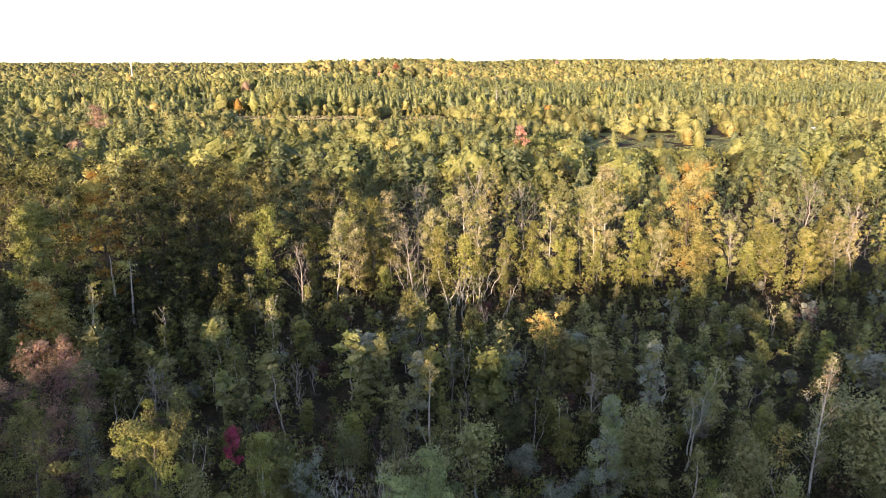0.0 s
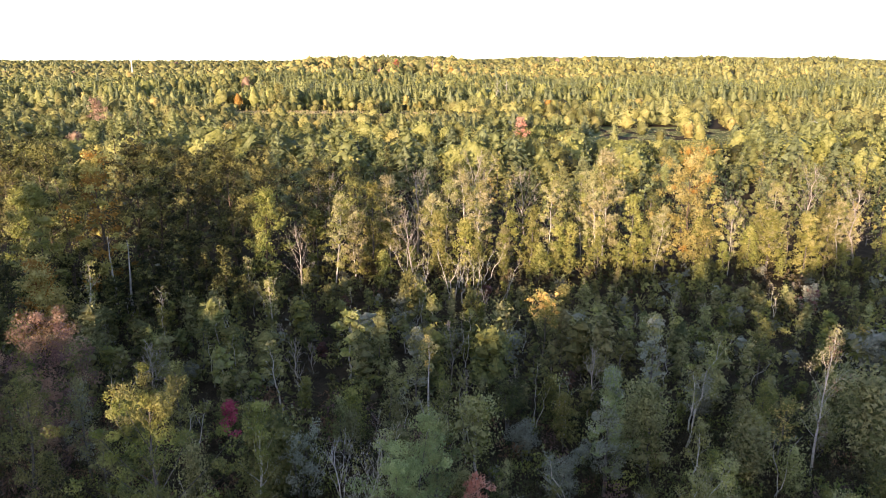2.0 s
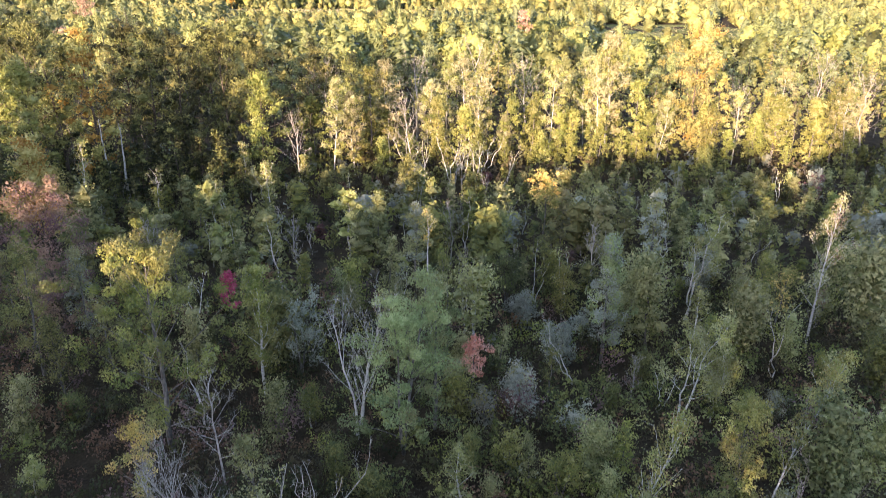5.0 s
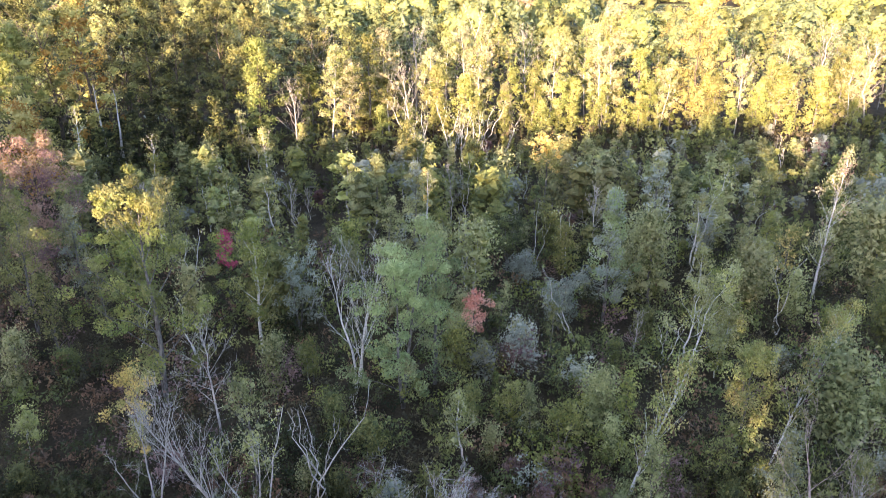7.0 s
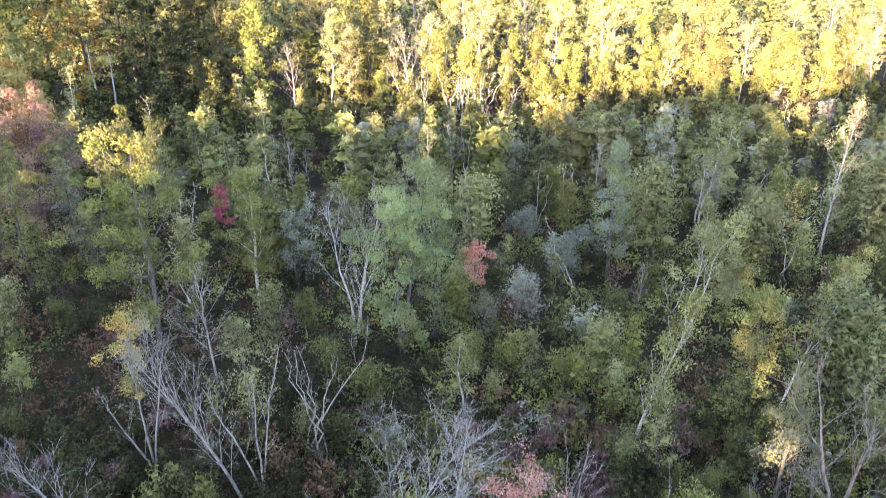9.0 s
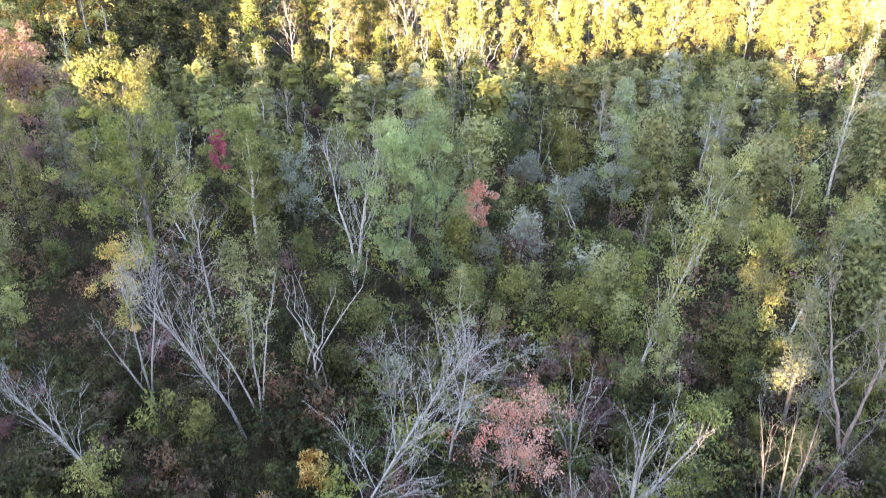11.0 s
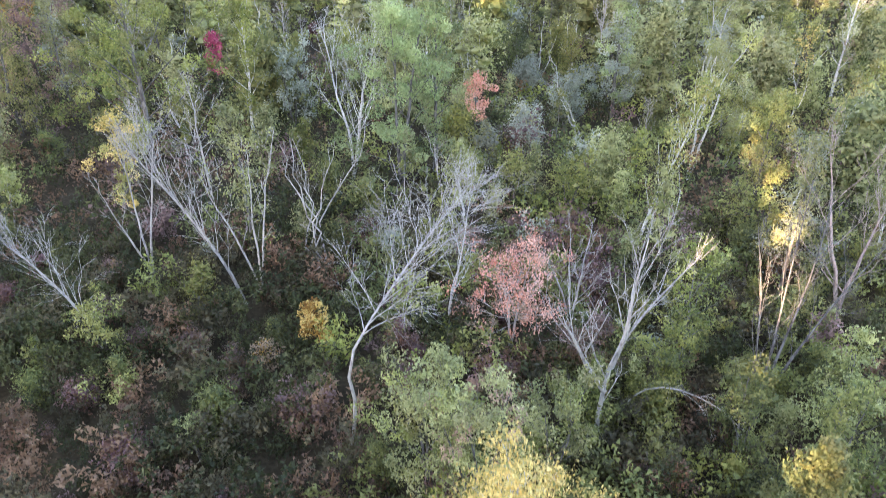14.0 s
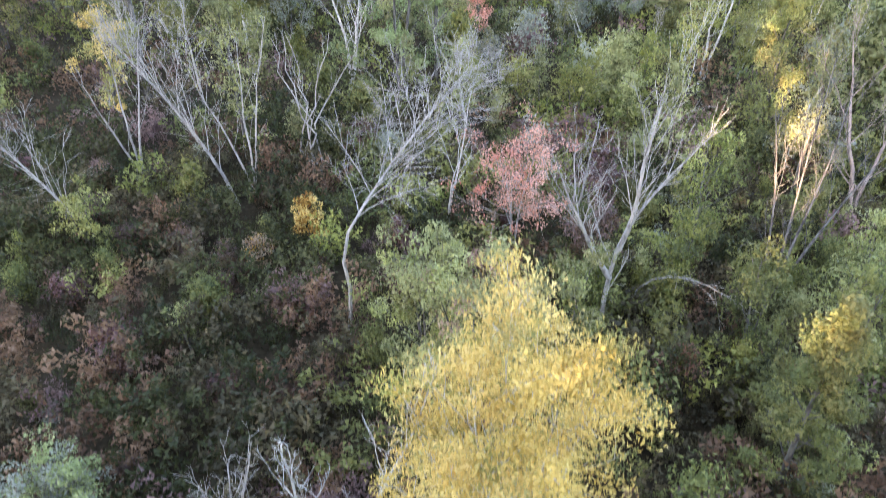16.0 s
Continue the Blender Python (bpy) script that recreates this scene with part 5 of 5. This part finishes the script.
one("bare_tree", "leafless grey tree with several leaning stems", "bare tree", 11.5, 17.6, 8.6, 607, paths=[[(0, 0, 0), (-0.2, 0.2, 2.0), (-0.3, 0.8, 4.6), (-0.6, 1.6, 7.0)], [(0, 0, 0), (0.3, 0.3, 2.2), (0.7, 1.2, 5.2), (1.3, 2.4, 8.4)],
    [(0.1, 0, 0), (0.7, 0.5, 2.4), (1.5, 1.3, 5.0), (2.1, 2.2, 7.4)], [(0.1, 0, 0), (1.2, 0.4, 2.4), (2.5, 0.9, 4.6), (3.9, 1.4, 6.4)]],
    bark="grey", base=0.25, spread=0.2, limbs=36, twigs=5, twiglets=3, rise=45, top_rise=65, curve=0.2, radius=0.008, split=True)
one("bare_tree", "leafless grey tree with several leaning stems", "bare tree", 17.0, 22.9, 9.4, 608, 100, bark="pinkish", base=0.2, spread=0.40, limbs=14, twigs=8, twiglets=3, rise=35, top_rise=65, curve=0.25,
    stems=2, radius=0.014, split=True)
one("bare_tree", "leaning leafless grey tree with brush-like branches", "bare tree", -8.9, 24.6, 8.2, 609, bark="dead", path=[(0, 0, 0), (-0.6, 0.3, 1.6), (-2.0, 0.9, 3.8), (-3.6, 1.6, 5.6), (-5.0, 2.2, 7.0)],
    base=0.22, spread=0.40, limbs=22, twigs=8, twiglets=4, rise=55, top_rise=60, curve=0.15, radius=0.009, split=True)
one("bare_tree", "upright leafless grey tree with fine stems", "bare tree", -8.4, 25.6, 8.2, 610, bark="dead", base=0.3, spread=0.20, limbs=18, twigs=4, twiglets=3, rise=60, top_rise=78, curve=0.2, stems=3, radius=0.008,
    palette="yellow_green", leaf=0.124, n_leaves=368, fuzz=0.30, split=True)
one("bare_tree", "cluster of thin wavy bare grey stems", "bare tree", -5.9, 27.6, 7.8, 611, bark="dead", base=0.35, spread=0.16, limbs=18, twigs=5, twiglets=2, rise=60, top_rise=78, curve=0.2, stems=5, wobble=0.09, radius=0.007, split=True)
one("bare_tree", "leafless grey shrub tree leaning over bushes", "bare tree", -14.2, 21.5, 6.2, 612, bark="dead", path=[(0, 0, 0), (-0.3, 0, 1.5), (-1.6, 0.4, 3.2), (-3.2, 0.9, 4.6)],
    base=0.2, spread=0.42, limbs=16, twigs=7, twiglets=3, rise=40, top_rise=60, curve=0.15, radius=0.010, split=True)
one("bare_tree", "leafless grey tree with several thin stems", "bare tree", -14.0, 27.0, 8.0, 613, bark="dead", base=0.25, spread=0.24, limbs=16, twigs=6, twiglets=2, rise=50, top_rise=72, curve=0.2, stems=3, radius=0.009)
one("birch_tree", "leaning white birch with yellow-green top leaves", "birch tree", 9.2, 28.0, 9.0, 614, 0, (0, 0), path=[(0, 0, 0), (0.5, 0.1, 1.8), (1.0, 0.2, 3.8), (1.9, 0.4, 6.4), (2.7, 0.6, 9.0)],
    palette="yellow_green", second="gold", share=0.3, bark="birch", leaf=0.130, n_leaves=2898, fuzz=0.45, base=0.35, spread=0.24, limbs=16, twigs=4, rise=35, top_rise=65, radius=0.011, split=True)
one("young_tree", "leafy yellow-green young tree catching light", "young tree", 17.0, 32.7, 7.6, 615, palette="yellow_green", second="gold", share=0.3, bark="grey", leaf=0.130, n_leaves=7865, fuzz=0.45,
    base=0.1, spread=0.28, limbs=20, twigs=4, rise=30, top_rise=65, split=True)
one("birch_tree", "leaning birch with yellow leaves on one side", "birch tree", 16.8, 29.6, 8.6, 616, 0, (0, 0), path=[(0, 0, 0), (1.2, 1.0, 1.6), (3.6, 3.8, 3.3), (6.3, 6.4, 4.6), (7.6, 7.6, 6.6)], palette="yellow_green", second="gold", share=0.4, bark="birch", leaf=0.130, n_leaves=4140, fuzz=0.45,
    base=0.35, spread=0.26, limbs=16, twigs=4, rise=30, top_rise=65, wobble=0.06, radius=0.007, split=True)
one("young_tree", "bright yellow-green leafy bush", "bush", 9.4, 19.8, 6.2, 617, palette="bright_green", second="yellow_green", share=0.35, bark="grey", leaf=0.118, n_leaves=2400, fuzz=0.33, base=0.3, spread=0.28, limbs=16, twigs=4,
    rise=25, top_rise=70, crown="round", split=True)
one("orange_bush", "small bush with orange and gold leaves", "bush", -5.0, 21.0, 3.0, 618, palette="orange", second="yellow", share=0.5, bark="brown", leaf=0.11, n_leaves=2200, fuzz=0.24, base=0.25, spread=0.30, limbs=12, twigs=3,
    rise=35, top_rise=70, crown="round", stems=2)
one("orange_bush", "low bush with dull orange leaves", "bush", -6.9, 19.6, 2.0, 619, palette="rose_tan", second="orange", share=0.4, bark="brown", leaf=0.093, n_leaves=873, fuzz=0.24, base=0.2, spread=0.36, limbs=10, twigs=3, crown="round")
one("yellow_bush", "bush with dull gold leaves", "bush", -13.4, 20.4, 3.6, 620, palette="gold", second="olive", share=0.5, bark="brown", leaf=0.118, n_leaves=1839, fuzz=0.33, base=0.15, spread=0.40, limbs=14, twigs=3, crown="round", stems=2)
one("yellow_tree", "thin tree with yellow leaves hanging in strands", "tree", -16.2, 31.0, 6.8, 621, palette="yellow", second="gold", share=0.5, bark="grey", leaf=0.11, n_leaves=4200, fuzz=0.36, base=0.25, spread=0.26,
    limbs=16, twigs=3, hang=0.8, split=True)
one("willow_bush", "soft green willow bush with slender leaves", "willow bush", -0.4, 13.4, 5.6, 622, palette="soft_green", second="yellow_green", share=0.35, bark="grey", leaf=0.105, n_leaves=8280, fuzz=0.33, base=0.1, spread=0.40,
    limbs=24, twigs=4, rise=30, top_rise=70, crown="round", stems=3, hang=0.4, split=True)
one("willow_bush", "soft green willow bush with slender leaves", "willow bush", 3.4, 13.6, 5.0, 623, palette="soft_green", second="yellow_green", share=0.35, bark="grey", leaf=0.105, n_leaves=5520, fuzz=0.33, base=0.1, spread=0.34,
    limbs=20, twigs=4, rise=30, top_rise=70, crown="round", stems=3, split=True)
one("willow_bush", "tall soft green willow with tan tips", "willow bush", 1.2, 12.2, 6.2, 637, palette="soft_green", second="rose_tan", share=0.16, bark="grey", leaf=0.095, n_leaves=8600, fuzz=0.34, base=0.1, spread=0.34,
    limbs=24, twigs=4, rise=30, top_rise=72, crown="round", stems=3, hang=0.4, split=True)
for x, y, h, seed, pal, two in ((9.6, 14.6, 5.0, 624, "green", "olive"), (12.2, 13.4, 5.4, 625, "olive", "green"), (6.6, 12.6, 2.8, 626, "dark_green", "russet"), (9.4, 12.2, 3.2, 627, "dark_green", "olive"),
                                (5.6, 19.4, 3.4, 628, "mauve", "russet"), (8.2, 17.6, 3.6, 629, "bright_green", "green"), (13.5, 15.5, 5.2, 630, "soft_green", "olive")):
    one("leafy_bush", "dense leafy bush of the thicket", "bush", x, y, h, seed, palette=pal, second=two, share=0.4, bark="grey", leaf=0.112, n_leaves=3449, fuzz=0.33, base=0.1, spread=0.34, limbs=16, twigs=4,
        rise=30, top_rise=70, crown="round", stems=2)
one("willow_bush", "grey-green feathery willow bush", "willow bush", -9.0, 8.3, 3.7, 641, palette="willow", second="grey_green", share=0.45, bark="grey", leaf=0.087, n_leaves=9000, fuzz=0.26, base=0.06, spread=0.62, limbs=26, twigs=4, rise=45, top_rise=75,
    crown="round", stems=4)
one("willow_bush", "small grey-green bush in the thicket", "willow bush", -8.3, 15.4, 2.1, 632, palette="soft_green", second="green", share=0.5, bark="grey", leaf=0.081, n_leaves=1150, fuzz=0.18, base=0.1, spread=0.4, limbs=12, twigs=3,
    crown="round", stems=2)
one("bare_bush", "leafless pale bush with forked twigs", "bare bush", -4.7, 7.6, 4.4, 633, bark="dead", base=0.2, spread=0.34, limbs=16, twigs=5, twiglets=2, rise=45, top_rise=70, curve=0.2, stems=4, split=True)
one("dead_tree", "white dead tree with upright bare branches", "dead tree", -2.0, 5.9, 8.0, 634, bark="birch", base=0.35, spread=0.16, limbs=20, twigs=5, twiglets=3, rise=58, top_rise=76, curve=0.2, stems=2, radius=0.010, split=True)
one("yellow_birch", "many-stemmed birch with pale yellow hanging leaves", "birch tree", 1.35, 5.4, 10.3, 635, 20, palette="yellow", second="gold", share=0.2, bark="birch", leaf=0.08, n_leaves=60000, fuzz=0.34, base=0.3, spread=0.19, width=0.55,
    limbs=128, twigs=4, rise=5, top_rise=66, crown="oval", curve=-0.05, hang=0.9, radius=0.005, stems=9, splay=0.3, split=True, loose=True)
one("yellow_poplar", "pointed yellow-green tree with a sunlit gold tip", "tree", 8.65, 9.2, 7.1, 636, palette="olive", second="green", share=0.4, bark="grey", leaf=0.105, n_leaves=13799, fuzz=0.30, base=0.06, spread=0.24,
    limbs=30, twigs=4, rise=15, top_rise=60, crown="cone", hang=0.3, split=True)


# ---- masts far off ----
def mast(name, label, x, y, h, r0, mat, arms=0):
    z = ground_height(x, y)
    root = new(name)
    root.matrix_basis = pose(x, y, z)
    tagged(root, label, "mast")
    v, f = tubes([(np.array(((0, 0, 0), (0, 0, h * 0.5), (0, 0, h))), np.array((r0, r0 * 0.8, r0 * 0.5)))], 10)
    part("pole", mesh_of("pole", v, f, [mat], smooth=True), root)
    for i in range(arms):
        zz = h * (0.97 - 0.03 * i)
        v, f = tubes([(np.array(((-h * 0.035, 0, zz), (0, 0, zz), (h * 0.035, 0, zz))), np.full(3, r0 * 0.4))], 6)
        part("crossarm", mesh_of("crossarm", v, f, [mat], smooth=True), root)
    return root


PAINT = soil_material("mast_paint", ((0.66, 0.66, 0.64), (0.74, 0.74, 0.72), (0.80, 0.80, 0.78)), scale=0.8, fine=4, bump_size=0.002)
WOOD = soil_material("pole_wood", ((0.16, 0.12, 0.09), (0.22, 0.17, 0.12), (0.28, 0.22, 0.16)), scale=0.8, fine=4, bump_size=0.005)
mast("radio_mast", "tall white radio mast above distant woods", -426, 1000, 42, 0.9, PAINT, 3)
mast("utility_pole", "tall wooden utility pole beside the pines", -11, 740, 32, 0.4, WOOD, 1)


# unseen pine added behind the drone; its high crown shades the birch's top
one("pine_tree", "unseen tall pine added to cast shade, high crown on a bare stem", "pine tree", -12.4, -28, 25.5, 701, palette="pine", second="spruce", share=0.4, bark="brown", leaf=0.45, n_leaves=12000, fuzz=0.8, base=0.71, spread=0.25,
    limbs=26, twigs=5, rise=5, top_rise=50, crown="round")


# ---- single marks in the distance ----
one("maple_tree", "maple with pink-red leaves among young conifers", "maple tree", 25.4, 235, 14.6, 710, palette="rose_tan", second="coral", share=0.45, bark="grey", leaf=0.5, n_leaves=1500, fuzz=0.9, base=0.15, spread=0.24, limbs=18, twigs=4, crown="round")
one("maple_tree", "crimson maple on the wooded hill", "maple tree", -55, 850, 17, 711, palette="crimson", second="orange", share=0.3, bark="brown", leaf=1.2, n_leaves=900, fuzz=1.4, base=0.1, spread=0.4, limbs=16, twigs=4, crown="round")
one("broadleaf_tree", "broad tree with rosy brown leaves", "tree", -150, 312, 17, 712, palette="rose_tan", bark="grey", leaf=0.7, n_leaves=1500, fuzz=1.2, base=0.1, spread=0.36, limbs=18, twigs=4, crown="round")
one("broadleaf_tree", "broad bright yellow-green tree beside the grass bank", "tree", -108, 478, 17, 713, palette="yellow_green", bark="grey", leaf=0.8, n_leaves=1500, fuzz=1.3, base=0.06, spread=0.38, limbs=18, twigs=4, crown="round")
one("broadleaf_tree", "round dark green tree beside the clearing", "tree", 72, 348, 9.5, 714, palette="dark_green", bark="grey", leaf=0.6, n_leaves=1200, fuzz=1.0, base=0.05, spread=0.45, limbs=16, twigs=4, crown="round")
for x, y, h, seed in ((34, 462, 20, 715), (41, 464, 20, 716)):
    one("dead_tree", "tall dead white tree before the pines", "dead tree", x, y, h, seed, bark="birch", base=0.35, spread=0.2, limbs=14, twigs=4, rise=35, top_rise=65, radius=0.016, fine=False)
for x, y, h, seed, pal in ((-13, 150, 15.5, 717, "pine"), (-3, 158, 14.5, 718, "spruce"), (9, 150, 14, 719, "pine"), (24, 140, 12.5, 720, "pine"), (30, 152, 12.5, 721, "spruce"), (-88, 190, 17, 722, "pine"), (-100, 235, 19, 723, "spruce"), (46, 146, 12, 724, "pine")):
    one("pine_tree", "pointed young pine with upswept tiers in evening sun", "pine tree", x, y, h, seed, palette=pal, bark="brown", leaf=0.42, n_leaves=2400, fuzz=0.5, base=0.06, spread=0.26, limbs=30, twigs=3, rise=5, top_rise=55, crown="cone",
        curve=0.15, hang=0.0, core=0.5, fine=False)


def shed(x, y, turn):
    """A small shed with a pale metal roof, half hidden by trees."""
    root = new("shed")
    root.matrix_basis = pose(x, y, ground_height(x, y), 0, 0, turn)
    tagged(root, "small wooden shed with a pale metal roof", "shed")
    w, d, h, top = 3.4, 2.2, 3.2, 4.9

    def slab(name, a, b, mat, label=""):
        bm = bmesh.new()
        bmesh.ops.create_cube(bm, size=1)
        for v in bm.verts:
            v.co = Vector([a[i] + (b[i] - a[i]) * (v.co[i] + 0.5) for i in range(3)])
        bmesh.ops.bevel(bm, geom=bm.edges[:], offset=0.02, segments=1, affect="EDGES")
        me = bpy.data.meshes.new(name)
        bm.to_mesh(me)
        bm.free()
        me.materials.append(mat)
        return part(name, me, root, label)

    slab("wall", (-w, -d, 0), (w, -d + 0.15, h), WOOD)
    slab("wall", (-w, d - 0.15, 0), (w, d, h), WOOD)
    slab("wall", (-w, -d + 0.15, 0), (-w + 0.15, d - 0.15, h), WOOD)
    slab("wall", (w - 0.15, -d + 0.15, 0), (w, d - 0.15, h), WOOD)
    slab("door", (-0.5, -d - 0.06, 0), (0.5, -d - 0.004, 2.05), PAINT, "pale painted plank door")
    for s in (-1, 1):
        roof = slab("roof", (-w - 0.3, -0.05, 0), (w + 0.3, 2.9, 0.09), PAINT, "pale metal roof slope")
        roof.matrix_basis = pose(0, 0, top, 0, 0, 0 if s > 0 else 180) @ pose(0, 0, 0, -32, 0, 0)


shed(173, 333, 22)
